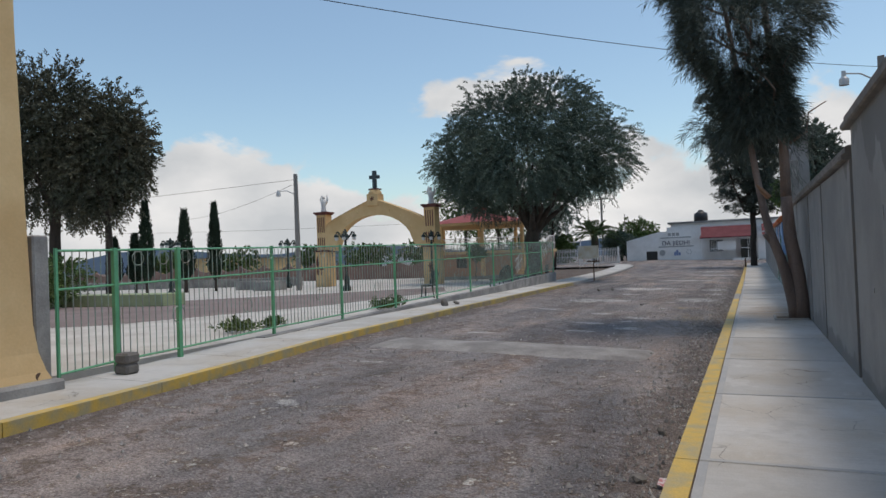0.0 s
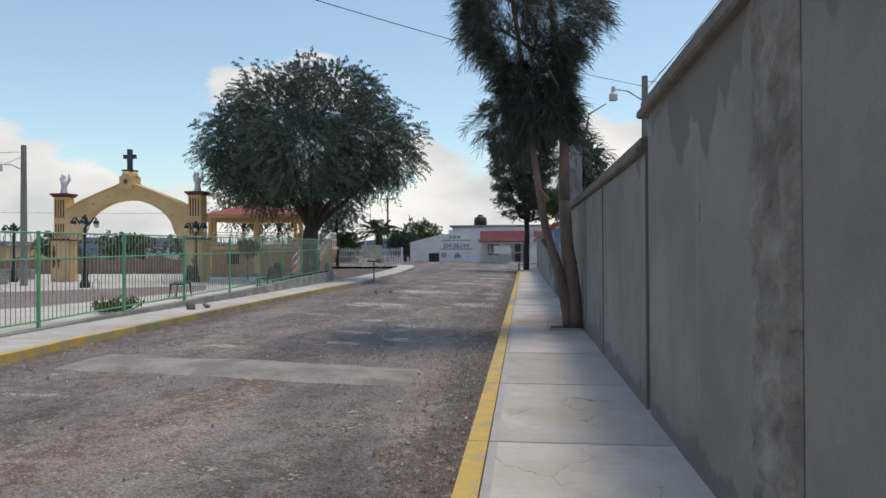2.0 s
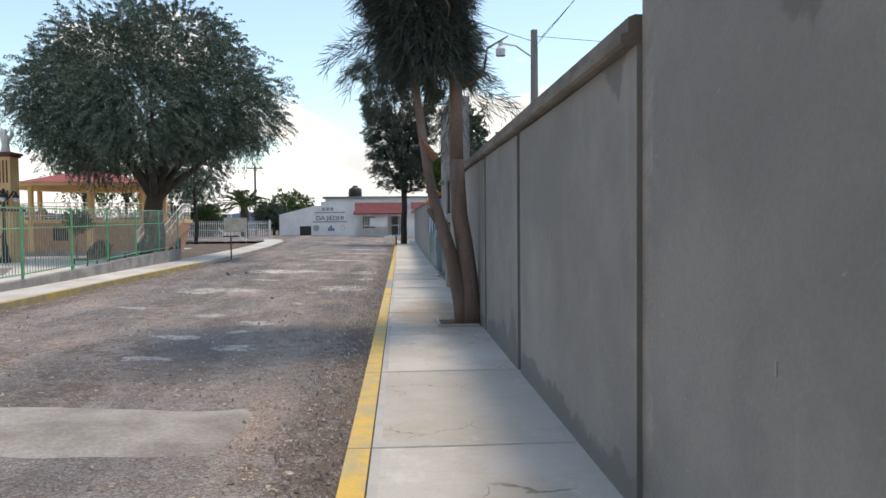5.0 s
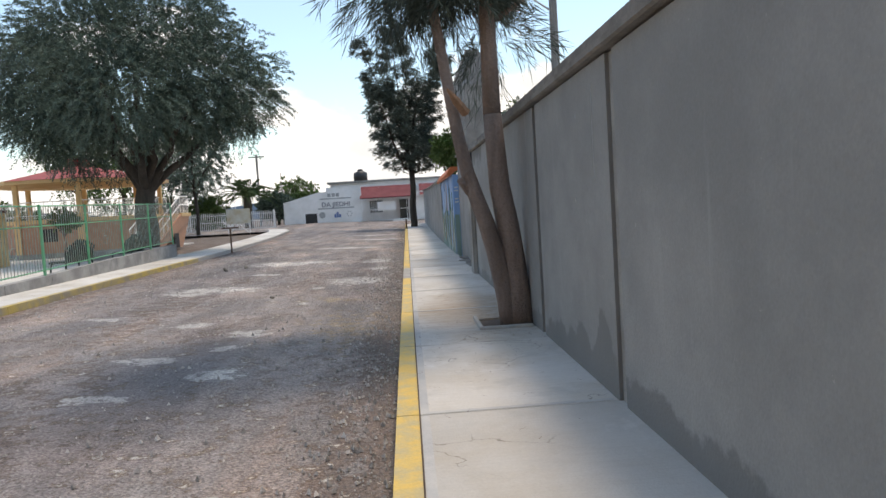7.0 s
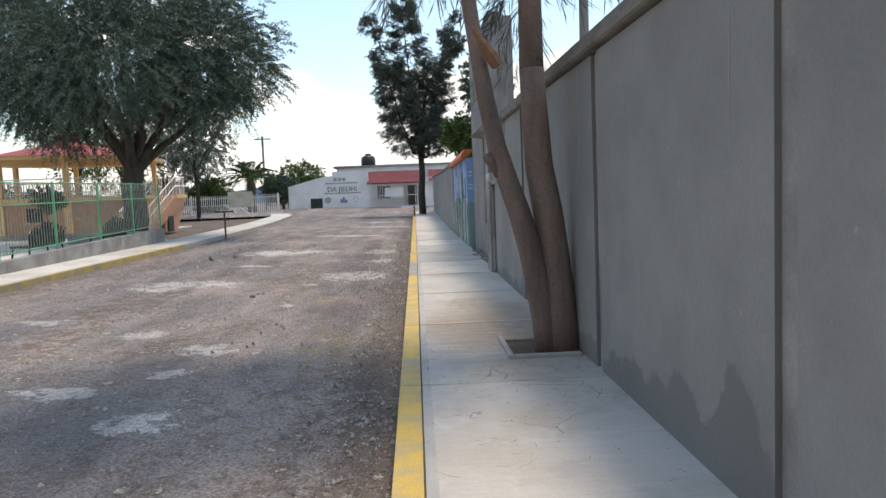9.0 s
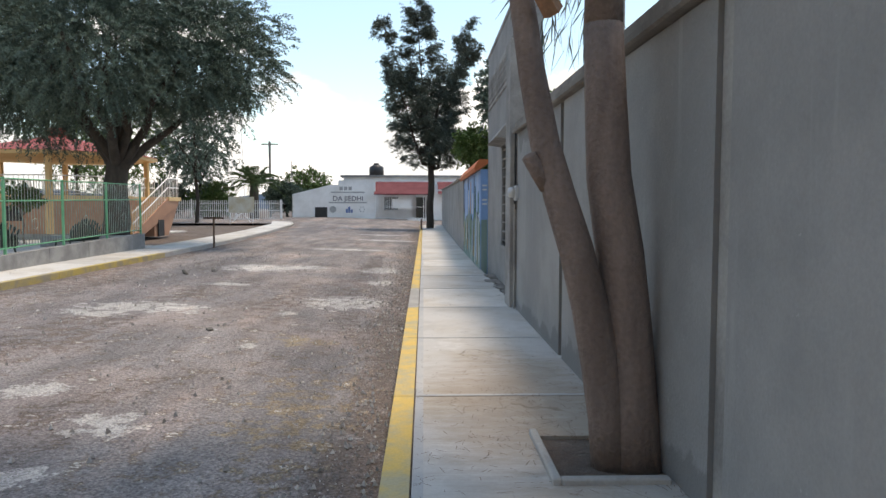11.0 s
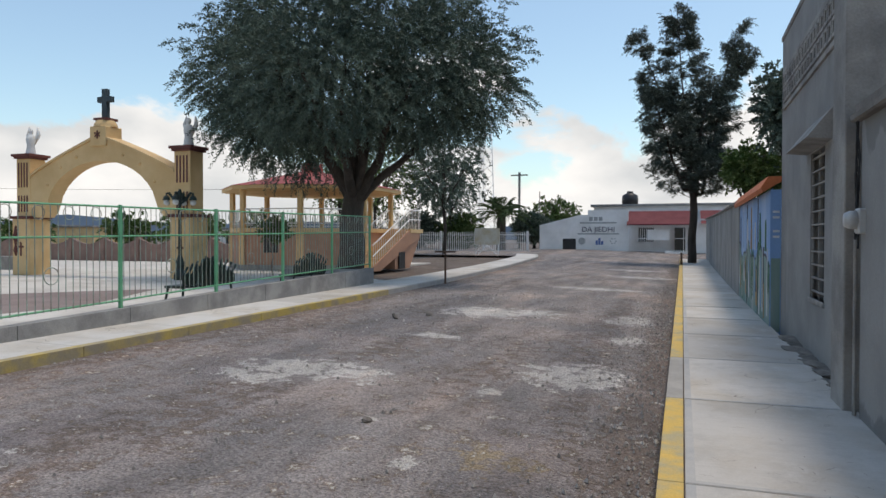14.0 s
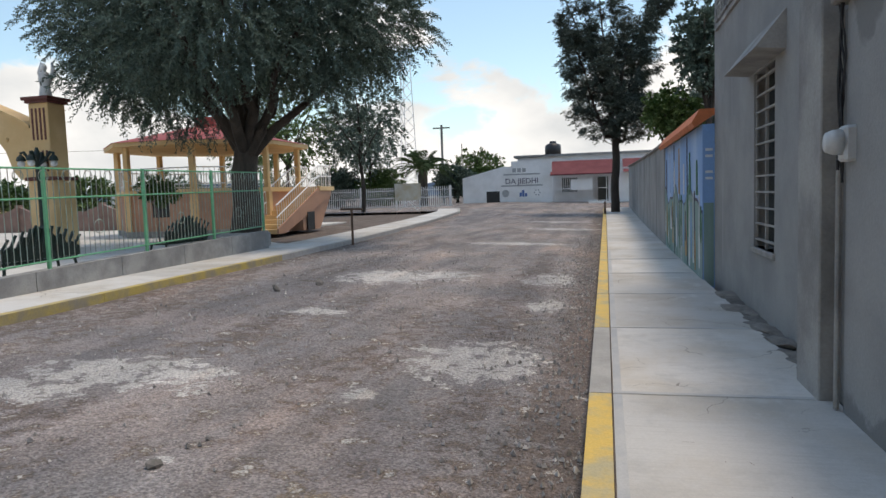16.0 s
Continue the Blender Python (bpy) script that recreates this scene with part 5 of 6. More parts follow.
for z in (0.3, 1.0, 1.6):
    part("rail", boxbm((-27, fy - 0.03, fz + z), (-11.95, fy + 0.03, fz + z + 0.05)), WHITE_M, wf)
for x in (-27, -23.3, -19.6, -15.9, -12.2):
    part("post", boxbm((x - 0.05, fy - 0.05, fz), (x + 0.05, fy + 0.05, fz + 1.95)), WHITE_M, wf)
sign = thing("notice_board", (-13.9, 64.0, rise(64) + 0.0), "faded cream notice board on white legs", "sign")
part("board", boxbm((-0.95, -0.02, 0.95), (0.95, 0.02, 2.15), 0.005), BANNER, sign)
for sx in (-1, 1):
    part("leg", tube(bmesh.new(), [(0.85 * sx, 0, 0), (0.85 * sx, 0, 1.0)], 0.035, 6), WHITE_M, sign)
    part("brace", tube(bmesh.new(), [(0.85 * sx, 0, 0.1), (0.0, 0, 0.95)], 0.03, 6), WHITE_M, sign)
rp = thing("rusty_post", (left_kerb(36.5) + 0.12, 36.5, road_z(-7.6, 36.5)), "rusty low barrier post with a crossbar", "post")
part("post", tube(bmesh.new(), [(0, 0, 0), (0, 0, 1.05)], 0.035, 6), RUST, rp)
bar = part("crossbar", tube(bmesh.new(), [(-0.35, 0, 1.05), (0.35, 0, 1.05)], 0.035, 6), RUST, rp)
tagged(mesh_ob("kerb_post", tube(bmesh.new(), [(KERB_X0 + 0.1, 55.0, 0), (KERB_X0 + 0.1, 55.0, 1.0)], 0.06, 6), RUST), "short rusty post at the kerb", "post")

# ---- poles and wires ----
up_ = thing("utility_pole", (-21.6, 29.6, PLAZA_Z), "grey concrete pole with a small street light", "pole")
part("shaft", tube(bmesh.new(), [(0, 0, 0), (0, 0, 6.1)], [0.16, 0.11], 10), WOODPOLE, up_)
arm = part("arm", tube(bmesh.new(), [(0, 0, 5.0), (-0.5, -0.1, 5.25), (-0.95, -0.2, 5.25)], 0.025, 6), LAMPC, up_)
part("lamp_head", lathe(bmesh.new(), [(0.12, 4.98), (0.12, 5.12), (0.06, 5.3)], 10, (-0.98, -0.2, 0)), LAMPC, arm)
sp = thing("utility_pole", (4.7, 29.8, 0), "grey concrete pole with a street light behind the wall", "pole")
part("shaft", tube(bmesh.new(), [(0, 0, 0), (0, 0, 8.6)], [0.18, 0.12], 10), WOODPOLE, sp)
arm = part("arm", tube(bmesh.new(), [(0, 0, 7.6), (-0.7, -0.2, 8.0), (-1.2, -0.3, 8.05)], 0.03, 6), LAMPC, sp)
part("lamp_head", lathe(bmesh.new(), [(0.17, 7.62), (0.17, 7.85), (0.08, 7.95), (0.08, 8.15)], 12, (-1.25, -0.3, 0)), LAMPC, arm)
far_p = thing("utility_pole", (-18.6, 95, 0), "distant utility pole with a crossarm", "pole")
part("shaft", tube(bmesh.new(), [(0, 0, 0), (0, 0, 9.6)], 0.14, 8), WOODPOLE, far_p)
part("crossarm", boxbm((-1.0, -0.06, 9.2), (1.0, 0.06, 9.35)), WOODPOLE, far_p)
mast = thing("mast", (-12.5, 76.5, 0.6), "thin metal mast behind the white building", "mast")
part("shaft", tube(bmesh.new(), [(0, 0, 0), (0, 0, 5.4)], 0.04, 6), WOODPOLE, mast)


def wire(a, b, sag, label="thin black overhead cable", r=0.010):
    a, b = Vector(a), Vector(b)
    pts = [a.lerp(b, t) - Vector((0, 0, sag * 4 * t * (1 - t))) for t in np.linspace(0, 1, 25)]
    return tagged(mesh_ob("cable", tube(bmesh.new(), pts, r, 5), CABLE), label, "cable")


wire((4.7, 29.8, 8.2), (-20, -2.5, 8.6), 0.9)
wire((4.7, 29.8, 8.4), (30, 32, 9), 0.5)
wire((4.7, 29.8, 8.0), (4.4, -6, 8.6), 0.6, r=0.01)
wire((4.9, 29.8, 8.3), (5.0, -6, 8.9), 0.6, r=0.01)
wire((-21.6, 29.6, 6.2), (-80, 28, 6.6), 0.5)
wire((-21.6, 29.6, 6.0), (-60, 60, 7.6), 0.5)
wire((-60, 46, 5.6), (-14, 60, 5.4), 0.4)
spacer = tagged(mesh_ob("cable_spacer", tube(bmesh.new(), [(4.4, 14.6, 7.35), (4.9, 14.7, 8.2)], 0.035, 6), WOODPOLE), "grey bar holding overhead cables apart", "cable spacer")
tw = thing("radio_mast", (-23.6, 98, 0), "white lattice radio mast behind trees", "mast")
for k in range(3):
    a = 2 * math.pi * k / 3
    part("leg", tube(bmesh.new(), [(1.3 * math.cos(a), 1.3 * math.sin(a), 0), (0.5 * math.cos(a), 0.5 * math.sin(a), 22.4)], 0.05, 5), WHITE_M, tw)
for i in range(16):
    z0, z1 = i * 1.4, (i + 1) * 1.4
    r0, r1 = 1.3 - 0.8 * z0 / 22.4, 1.3 - 0.8 * z1 / 22.4
    for k in range(3):
        a, b = 2 * math.pi * k / 3, 2 * math.pi * (k + 1) / 3
        part("brace", tube(bmesh.new(), [(r0 * math.cos(a), r0 * math.sin(a), z0), (r1 * math.cos(b), r1 * math.sin(b), z1)], 0.04, 4), WHITE_M, tw)


# ---- trees ----
def limbs(bm, base, top, r0, r1, n=7, wob=0.15, seed=0, sides=10):
    base, top = Vector(base), Vector(top)
    pts = []
    for i in range(n + 1):
        t = i / n
        w = wob * math.sin(math.pi * t)
        pts.append(base.lerp(top, t) + Vector((w * noise.noise(Vector((t * 2, seed, 0))), w * noise.noise(Vector((t * 2, seed, 7))), 0)) * 2)
    tube(bm, pts, [r0 + (r1 - r0) * (i / n) ** 0.8 for i in range(n + 1)], sides)
    return pts


def pepper_tree():
    tr = thing("pepper_tree", (-11.0, 36.2, 0.25), "broad dark green pepper tree with drooping foliage", "tree")
    bm = bmesh.new()
    limbs(bm, (0, 0, 0), (0.25, 0, 3.2), 0.5, 0.34, seed=1)
    tips = []
    for k in range(11):
        a = k * 2.4
        r = 2.2 + 1.6 * (k % 3) / 2
        tip = (r * math.cos(a), r * math.sin(a), 5.6 + 3.4 * ((k * 7) % 11) / 11)
        limbs(bm, (0.2, 0, 2.6 + 0.1 * (k % 4)), tip, 0.2, 0.04, seed=k + 3, wob=0.5, sides=7)
        tips.append(tip)
    part("trunk", bm, TRUNK_D, tr, "", True)
    q = []
    lobes = [((0, 0, 7.6), (4.6, 4.6, 3.4), 4200), ((-3.2, -0.3, 7.0), (2.2, 2.6, 1.9), 1300), ((3.2, 0.3, 6.7), (2.3, 2.6, 2.1), 1300), ((0.5, -2.8, 6.2), (2.6, 2.2, 1.9), 1100), ((1.2, 0.4, 9.6), (2.6, 2.6, 1.6), 1000), ((-2.0, 0.6, 8.9), (2.3, 2.4, 1.6), 900),
             ((2.8, -0.8, 5.6), (1.6, 1.7, 1.0), 480), ((-2.2, -1.6, 5.2), (1.7, 1.8, 1.1), 560), ((-4.2, 1.0, 6.3), (1.2, 1.4, 1.0), 300), ((4.5, 0.2, 6.2), (1.1, 1.3, 1.2), 320), ((-2.6, 0.4, 4.6), (1.0, 1.2, 0.9), 260)]
    for s, (c, r, n) in enumerate(lobes):
        o, d = crown_points(n, c, r, 0.45, 0.3, s + 1)
        d = d + np.array([0, 0, 0.2])
        q.append(strands(o, d, 0.62, 0.11, 0.017, 30, 0.5, 1.0))
    quads("crown", np.concatenate(q), L_PEPPER, tr)
    return tr


pepper_tree()


def casuarina(at, height, r, low, lean, seed, stems, label, n, bent=(), tufts=()):
    tr = thing("casuarina_tree", at, label, "tree", "street trees")
    bm = bmesh.new()
    for (b, mid, t, r0, r1) in stems:
        p1 = limbs(bm, b, mid, r0, (r0 + r1) / 2, 6, 0.05, seed)
        limbs(bm, mid, t, (r0 + r1) / 2, r1, 6, 0.12, seed + 1)
    if bent:
        tube(bm, bent, [0.125 - 0.085 * (k / (len(bent) - 1)) ** 1.3 for k in range(len(bent))], 12)
    g = np.random.default_rng(seed)
    q = []
    org, dr = [], []
    for i in range(n):
        t = g.uniform(0, 1)
        z = low + (height - low) * t
        rad = r * (0.35 + 0.65 * math.sin(math.pi * min(1, 0.18 + 0.82 * (1 - t)))) * min(1.0, 0.45 + 2.2 * t) * (0.7 + 0.5 * noise.noise(Vector((z * 0.9, seed, 0)))) * (1 - 0.45 * t)
        a = g.uniform(0, 2 * math.pi)
        rad *= 0.75 + 0.6 * noise.noise(Vector((math.cos(a) * 1.5, math.sin(a) * 1.5, z * 0.7 + seed)))
        f = g.uniform(0.25, 1.0) ** 0.6
        org.append((lean[0] * (t + 0.25) + rad * f * math.cos(a), lean[1] * (t + 0.25) + rad * f * math.sin(a), z))
        dr.append((math.cos(a), math.sin(a), g.uniform(-0.1, 0.7)))
    for c, rad, count in tufts:
        o, d = crown_points(count, c, rad, 0.3, 0.3, seed)
        org += o.tolist()
        dr += (d + np.array([0, 0, 0.1])).tolist()
        limbs(bm, (lean[0] * 0.3, 0, c[2] + 0.9), c, 0.03, 0.01, 5, 0.2, seed, 6)
    for i in range(26):
        t = i / 26
        z = low + (height - low) * (0.05 + 0.85 * t)
        a = i * 2.4
        rr = r * 0.45 * (1 - 0.5 * t)
        limbs(bm, (lean[0] * t, lean[1] * t, z - 0.5), (lean[0] * (t + 0.25) + rr * math.cos(a), lean[1] * (t + 0.25) + rr * math.sin(a), z + 0.3), 0.045, 0.012, 4, 0.2, i, 5)
    part("trunk", bm, TRUNK, tr, "smooth brown trunk", True)
    org, dr = np.array(org), np.array(dr)
    q = strands(org, dr, 0.55, 0.26, 0.006 if height < 11 else 0.012, 22, 0.6, 0.55)
    quads("crown", q, L_NEEDLE, tr)
    return tr


casuarina((0.86, 16.2, 0.12), 10.4, 2.5, 3.9, (-1.6, -0.1), 4,
          [((0.12, -0.05, -0.05), (-0.1, 0.0, 2.6), (-0.42, -0.1, 8.6), 0.175, 0.05)],
          "tall dark casuarina with two leaning brown trunks", 4400,
          [(-0.02, -0.05, -0.05), (-0.05, -0.05, 0.3), (-0.1, -0.06, 0.6), (-0.17, -0.07, 0.95), (-0.26, -0.08, 1.3), (-0.36, -0.09, 1.6), (-0.45, -0.1, 1.9), (-0.53, -0.11, 2.3), (-0.61, -0.13, 2.8), (-0.78, -0.2, 4.0), (-1.0, -0.3, 5.8), (-1.25, -0.4, 7.5)],
          [((0.1, 0.9, 3.7), (0.4, 0.7, 0.35), 45), ((-0.9, 0.4, 4.3), (0.9, 0.8, 0.4), 160)])


def spired_casuarina(at, spires, label, seed):
    """A ragged casuarina: several leaning spires off one trunk, each clothed in tufts with gaps between."""
    tr = thing("casuarina_tree", at, label, "tree", "street trees")
    g = np.random.default_rng(seed)
    bm = bmesh.new()
    limbs(bm, (0, 0, -0.05), (0.05, 0, 4.2), 0.26, 0.2, seed=seed)
    org, dr = [], []
    for k, (foot, tip, wide, tufts) in enumerate(spires):
        limbs(bm, (0.05, 0, min(4.1, foot[2])), foot, 0.12, 0.09, 5, 0.1, k, 7)
        limbs(bm, foot, tip, 0.1, 0.015, 7, 0.2, k + 5, 7)
        a, b = Vector(foot), Vector(tip)
        for i in range(tufts):
            t = g.uniform(0, 1) ** 1.1
            ang = g.uniform(0, 2 * math.pi)
            reach = wide * (1.0 - 0.75 * t) * (0.75 + 0.5 * g.uniform()) + 0.15
            c = a.lerp(b, t)
            limbs(bm, c, c + Vector((math.cos(ang), math.sin(ang), 0.35)) * reach * 0.7, 0.025, 0.008, 2, 0.0, i, 4)
            for f in np.linspace(0.35, 1.0, 9):
                p = c + Vector((math.cos(ang), math.sin(ang), 0.35)) * reach * f
                for _ in range(4):
                    org.append((p.x + g.normal(0, 0.1), p.y + g.normal(0, 0.1), p.z + g.normal(0, 0.1)))
                    dr.append((math.cos(ang) + g.normal(0, 0.7), math.sin(ang) + g.normal(0, 0.7), g.uniform(-0.3, 0.8)))
    part("trunk", bm, TRUNK_D, tr, "dark slim trunk", True)
    quads("crown", strands(np.array(org), np.array(dr), 0.32, 0.16, 0.014, 14, 0.35, 0.7), L_NEEDLE, tr)


spired_casuarina((0.15, 57.0, 0.36), [((0, 0, 3.6), (-0.9, 0.2, 14.6), 1.9, 125), ((-0.4, 0, 6.5), (-3.2, 0.3, 13.4), 1.5, 64), ((0.5, 0.3, 5.5), (2.3, 0.4, 13.2), 1.4, 62), ((0.6, -0.4, 8.5), (3.0, -0.5, 11.8), 0.9, 24), ((-0.5, -0.4, 4.2), (-2.2, -0.8, 9.6), 1.6, 60), ((0.5, 0, 3.9), (1.4, -0.3, 8.6), 1.3, 40)],
                 "slim ragged dark casuarina at the pavement's edge", 9)
knot = tagged(mesh_ob("branch_stump", tube(bmesh.new(), [(0.43, 16.11, 1.78), (0.36, 16.08, 1.88), (0.31, 16.06, 1.95), (0.305, 16.06, 1.96)], [0.055, 0.052, 0.045, 0.02], 9), TRUNK, True), "sawn brown branch stump on a leaning trunk", "branch")
stub = tagged(mesh_ob("broken_branch", tube(bmesh.new(), [(0.42, 15.95, 2.72), (0.3, 15.85, 2.86), (0.2, 15.75, 2.98)], [0.06, 0.05, 0.012], 7), SPLIT), "splintered orange end of a broken branch", "branch")


def leafy(name, at, size, centre_z, n, material, bark, label, trunk_r=0.2, leaf=0.16, seed=0, width=0.03, droop=0.3, group=""):
    tr = thing(name, at, label, "tree", group)
    bm = bmesh.new()
    limbs(bm, (0, 0, -0.1), (0, 0, centre_z), trunk_r, trunk_r * 0.5, seed=seed)
    for k in range(6):
        a = k * 1.1 + seed
        limbs(bm, (0, 0, centre_z * 0.6), (size[0] * 0.6 * math.cos(a), size[1] * 0.6 * math.sin(a), centre_z + size[2] * 0.35 * ((k % 3) - 0.6)), trunk_r * 0.5, 0.03, seed=k + seed, sides=6)
    part("trunk", bm, bark, tr, "", True)
    q = []
    for j in range(5):
        a = 2.5 * j + seed
        c = (size[0] * 0.42 * math.cos(a) * (j > 0), size[1] * 0.42 * math.sin(a) * (j > 0), centre_z + size[2] * 0.3 * math.sin(a * 1.7) * (j > 0))
        o, d = crown_points(n // 5, c, [s * (0.8 if j == 0 else 0.55) for s in size], 0.35, 0.35, seed * 5 + j)
        q.append(strands(o, d, 0.25 * max(size) ** 0.6, leaf, width, 14, droop, 0.9))
    quads("crown", np.concatenate(q), material, tr)
    return tr


leafy("eucalyptus_tree", (-37.5, 27.6, 0.3), (5.2, 5.2, 5.6), 8.6, 5500, L_PINE, TRUNK_D, "tall dark broad-crowned tree behind the plaza", 0.4, 0.2, 2, 0.04)
leafy("eucalyptus_tree", (-32.6, 27.2, 0.3), (2.6, 2.6, 4.6), 7.8, 2800, L_PINE, TRUNK_D, "tall dark slender-crowned tree behind the plaza", 0.25, 0.2, 5, 0.04)
leafy("round_shrub", (-25.0, 17.9, 0.35), (1.7, 1.7, 1.1), 1.1, 700, L_FRESH, TRUNK_D, "round dark green clipped shrub", 0.1, 0.1, 3, 0.03)
for i, (x, y, r, h) in enumerate(((-22, 62, 3.6, 6.0), (-16.9, 63, 3.1, 6.4), (-27, 66, 3.8, 6.5), (-20.2, 74, 3.3, 5.8), (-11.5, 80, 2.6, 3.2), (-23.5, 74.5, 2.0, 2.2), (-19.5, 74.5, 2.0, 2.0), (-13.0, 76, 1.8, 2.4))):
    leafy("leafy_tree", (x, y, 0.4), (r, r, r * (1.25 if i < 4 else 0.9)), h, 620 if i < 4 else 950, L_PEPPER if i % 2 else L_FRESH, TRUNK_D, "dark green tree beyond the bandstand", 0.16, 0.24, 11 + i, 0.045)
for i, (x, y, r, h) in enumerate(((6.0, 40, 2.3, 4.4), (2.9, 54, 1.6, 5.2), (6.5, 54, 3.0, 5.6), (4.1, 50, 1.35, 7.6), (7.0, 64, 3, 6))):
    leafy("leafy_tree", (x, y, 0.1), (r, r, r * (1.6 if i == 3 else 0.9)), h, 800, L_FRESH if i < 2 else L_PEPPER, TRUNK_D, "leafy tree rising behind the street wall", 0.2, 0.2, 21 + i, 0.05)
for i, (x, y) in enumerate(((-31, 53), (-38, 55), (-45, 52), (-27, 56), (-52, 50))):
    leafy("leafy_tree", (x, y, 0.2), (2.2, 2.2, 1.3), 2.1, 350, L_FRESH, TRUNK_D, "low green tree beyond the brick wall", 0.12, 0.22, 31 + i, 0.06)


def cypress(at, h, r, seed):
    tr = thing("cypress_tree", at, "slender dark green cypress", "tree", "cypresses")
    part("trunk", limbs_bm(h, r), TRUNK_D, tr)
    g = np.random.default_rng(seed)
    n = 1100
    t = g.uniform(0, 1, n)
    a = g.uniform(0, 6.28, n)
    rad = r * np.clip(np.minimum(t * 6, (1 - t) ** 0.9 * 1.25), 0.04, 1) * g.uniform(0.5, 1.1, n)
    o = np.stack([rad * np.cos(a), rad * np.sin(a), 0.5 + (h - 0.5) * t], 1)
    d = np.stack([np.cos(a) * 0.4, np.sin(a) * 0.4, np.ones(n)], 1)
    quads("crown", strands(o, d, 0.3, 0.12, 0.03, 8, 0.0, 0.4), L_CYP, tr)


def limbs_bm(h, r):
    bm = bmesh.new()
    limbs(bm, (0, 0, 0), (0, 0, h * 0.7), r * 0.25, r * 0.08)
    return bm


for i, (x, y, h, r) in enumerate(((-28.4, 30.9, 4.9, 0.36), (-29.6, 29.8, 4.5, 0.46), (-31.0, 28.3, 5.0, 0.4), (-32.2, 28.6, 3.2, 0.36), (-33.4, 28.2, 3.0, 0.36))):
    cypress((x, y, PLAZA_Z), h, r, i)


def palm(at):
    tr = thing("palm_tree", at, "short stout date palm with arching fronds", "tree")
    part("trunk", lathe(bmesh.new(), [(0.42, 0), (0.36, 0.9), (0.4, 2.6), (0.3, 3.2)], 10), TRUNK_D, tr)
    g = np.random.default_rng(4)
    q = []
    for k in range(70):
        a, e = g.uniform(0, 6.28), g.uniform(0.05, 1.35)
        L = g.uniform(2.8, 4.0)
        t = np.linspace(0, 1, 22)
        hx = L * t * math.cos(e) * 1.0
        z = 3.2 + L * t * math.sin(e) - 1.1 * t ** 2 * L * 0.5
        c = np.stack([hx * math.cos(a), hx * math.sin(a), z], 1)
        side = np.array([-math.sin(a), math.cos(a), 0])
        for s in (-1, 1):
            w = 0.42 * np.sin(np.pi * (0.1 + 0.85 * t))[:, None]
            tip = c + s * side * w + np.array([math.cos(a), math.sin(a), -0.25]) * w * 0.7
            q.append(np.stack([c, c + (tip - c) * 0.5 + [0, 0, 0.02], tip, c + (tip - c) * 0.5 - [0, 0, 0.035]], 1))
    quads("crown", np.concatenate(q), L_PALM, tr)


palm((-14.9, 72.0, 0.5))

# weeds and small plants inside the fence
for i, (x, y, s) in enumerate(((-9.3, 10.7, 0.26), (-9.2, 11.7, 0.16), (-9.4, 17.2, 0.34), (-9.2, 16.4, 0.24))):
    w = thing("weed_clump", (x, y, PLAZA_Z), "scrubby green weed growing behind the fence", "plant", "weeds")
    g = np.random.default_rng(i)
    o = np.stack([g.normal(0, s * 0.6, 60), g.normal(0, s * 0.6, 60), np.abs(g.normal(0, 0.05, 60))], 1)
    d = np.stack([g.normal(0, 0.6, 60), g.normal(0, 0.6, 60), np.ones(60)], 1)
    quads("leaves", strands(o, d, s, 0.1, 0.02, 9, 0.3, 0.7), L_FRESH, w)
leafy("young_tree", (-14.6, 37.2, 0.35), (0.6, 0.6, 0.45), 1.75, 220, L_FRESH, TRUNK, "young thin tree with a small round crown", 0.04, 0.1, 41, 0.03)

g = np.random.default_rng(12)
n = 900
o = np.stack([np.clip(0.5 + g.normal(0, 0.45, n), -0.3, 1.08), 17.0 + g.normal(0, 1.6, n), np.full(n, 0.153)], 1)
a = g.uniform(0, 6.28, n)
d = np.stack([np.cos(a), np.sin(a), np.full(n, 0.01)], 1) * g.uniform(0.02, 0.09, (n, 1))
w = np.stack([-np.sin(a), np.cos(a), np.zeros(n)], 1) * 0.0015
litter = quads("fallen_needles", np.stack([o - w, o + w, o + d + w, o + d - w], 1), RUST)
tagged(litter, "brown fallen casuarina needles on the pavement", "needles", kind="stuff")

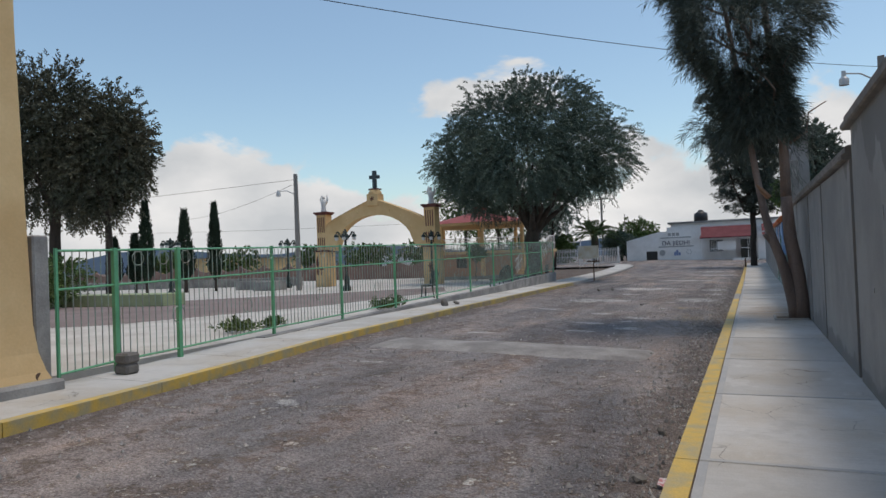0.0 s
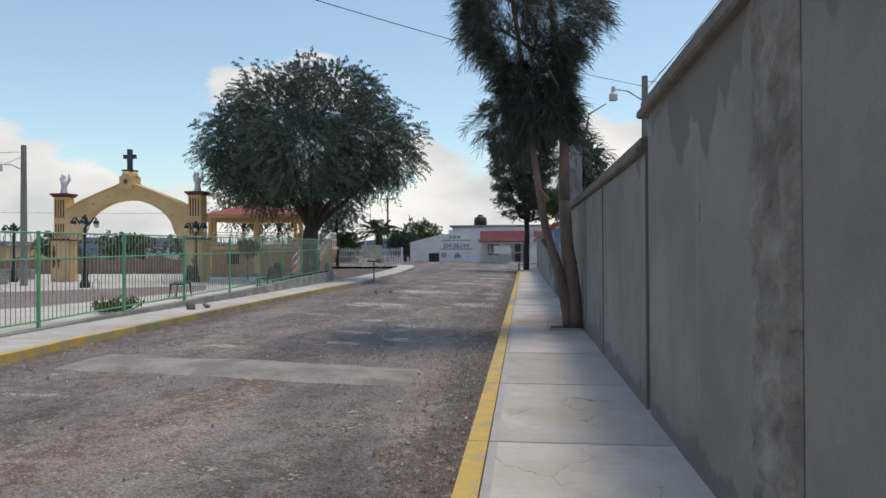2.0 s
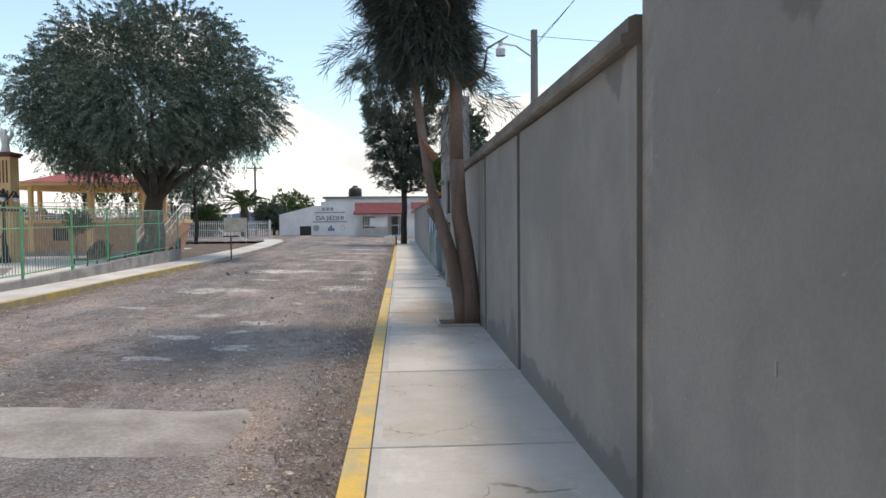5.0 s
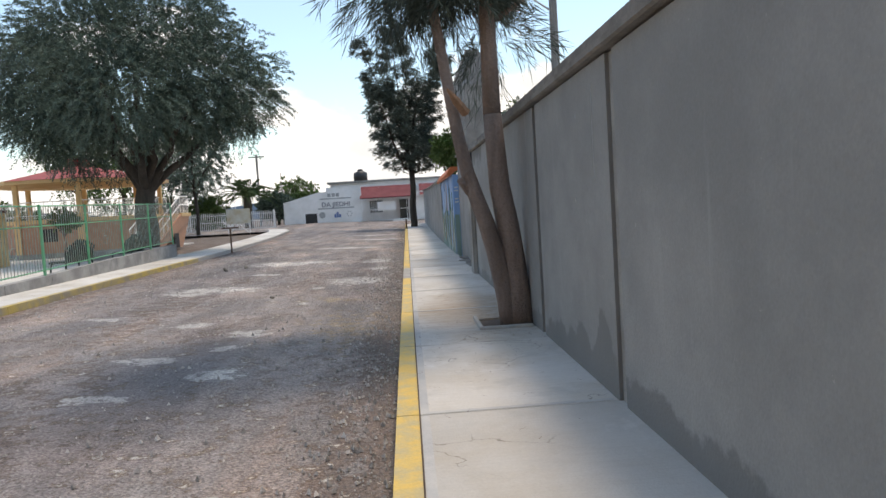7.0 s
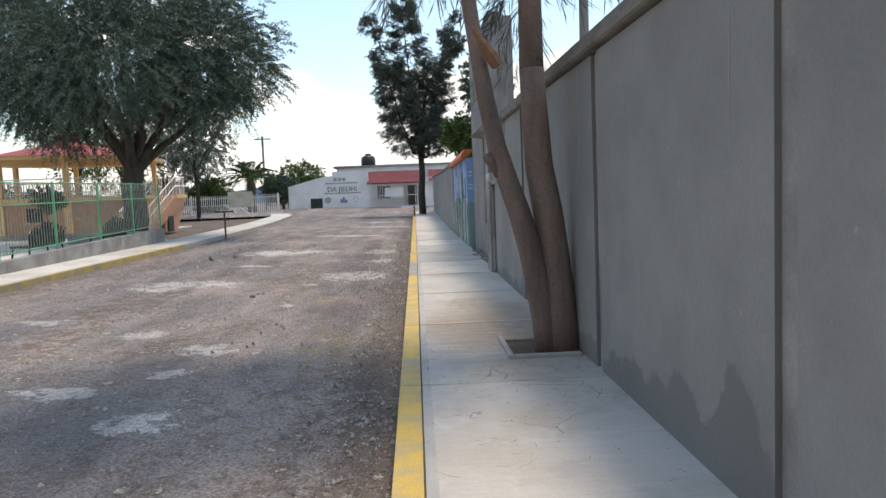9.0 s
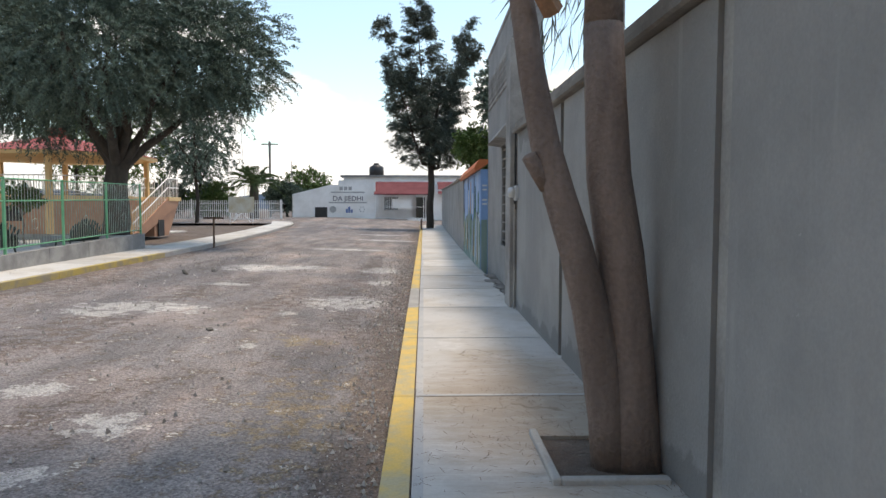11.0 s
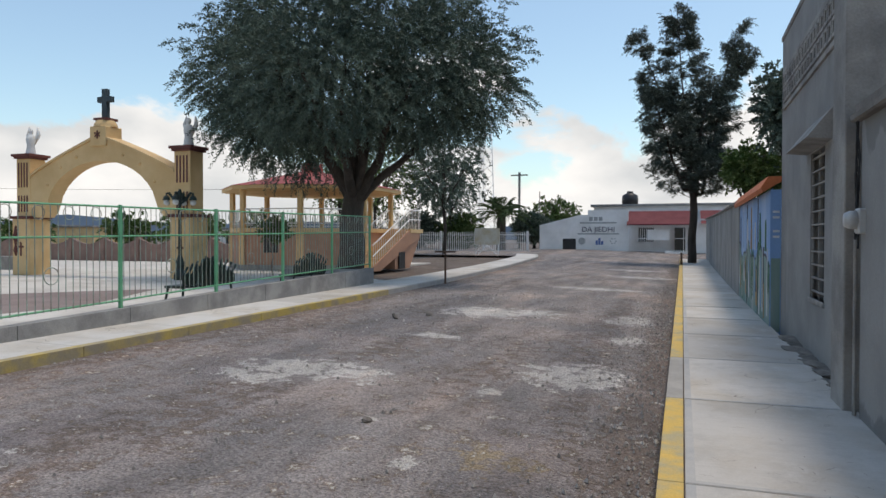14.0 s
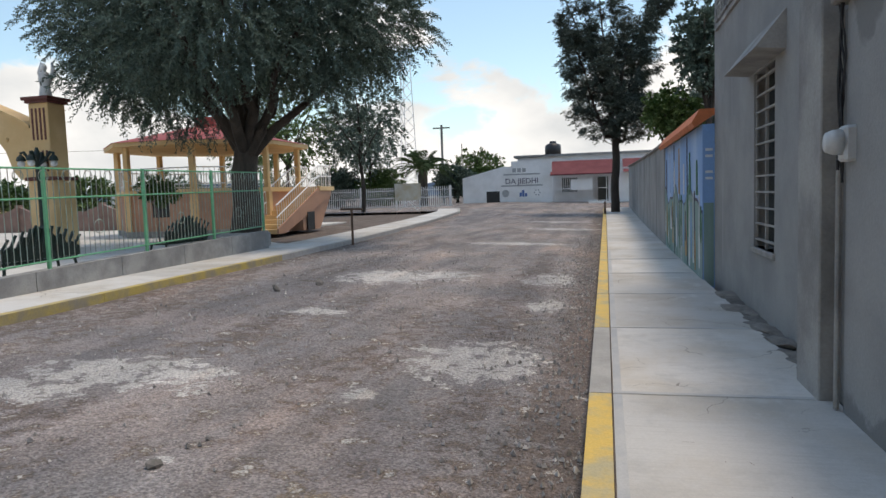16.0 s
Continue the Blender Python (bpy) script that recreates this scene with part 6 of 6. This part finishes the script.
# litter and small stones in the street
for i, (x, y, s) in enumerate(((-0.75, 5.05, 0.06), (-5.6, 27.6, 0.09), (-5.2, 28.4, 0.08), (-3.0, 20.9, 0.05), (-0.75, 6.4, 0.05), (-7.9, 17.6, 0.12), (-7.75, 18.1, 0.09))):
    bm = bmesh.new()
    bmesh.ops.create_icosphere(bm, subdivisions=1, radius=s, matrix=Matrix.LocRotScale((x, y, road_bumpy(x, y) + s * 0.35 + (0.15 if x < -7.4 else 0)), Euler((i, 0.3, i * 2)), (1, 1.3, 0.6)))
    tagged(mesh_ob("stone", bm, STONE), "loose grey stone lying in the street", "stone", "loose stones")
WRAP = mat("red_white_wrapper", (0.55, 0.08, 0.08), 0.4, 0.3, 30, 60, 0.2, second=(0.7, 0.68, 0.66))
bm = bmesh.new()
vs = [bm.verts.new((-0.62 + 0.14 * (i % 4) / 3 + 0.01 * random.random(), 4.92 + 0.07 * (i // 4), 0.02 + 0.025 * random.random())) for i in range(12)]
for j in range(2):
    for i in range(3):
        bm.faces.new((vs[j * 4 + i], vs[j * 4 + i + 1], vs[j * 4 + i + 5], vs[j * 4 + i + 4]))
tagged(mesh_ob("wrapper", bm, WRAP), "crumpled red and white wrapper in the gutter", "litter")

# ---- distance ----
bm = bmesh.new()
t, b = [], []
for k in range(81):
    a = radians(-100 + 200 * k / 80)
    h = 26 + 45 * abs(noise.noise(Vector((a * 3, 2, 0)))) + 18 * noise.noise(Vector((a * 9, 5, 0)))
    t.append(bm.verts.new((1500 * math.sin(a), 1500 * math.cos(a), max(14, h))))
    b.append(bm.verts.new((1500 * math.sin(a), 1500 * math.cos(a), -5)))
for k in range(80):
    bm.faces.new((b[k], b[k + 1], t[k + 1], t[k]))
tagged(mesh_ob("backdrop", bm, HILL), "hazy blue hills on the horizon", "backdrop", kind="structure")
for i, (x, y, w, h) in enumerate(((-58, 62, 9, 2.6), (-40, 66, 6, 2.4), (-74, 70, 8, 3.0), (-33, 70, 5, 2.2))):
    hs = thing("distant_house", (x, y, 0.1), "small pale flat-roofed house beyond the plaza", "house", "distant houses")
    part("wall", boxbm((0, 0, 0), (w, 6, h)), WHITE if i % 2 else CREAM, hs)
    part("roof", boxbm((-0.2, -0.2, h), (w + 0.2, 6.2, h + 0.15)), CONC, hs)
    part("window", boxbm((w * 0.3, -0.03, 0.9), (w * 0.3 + 1.1, 0, 1.9)), DARK, hs)
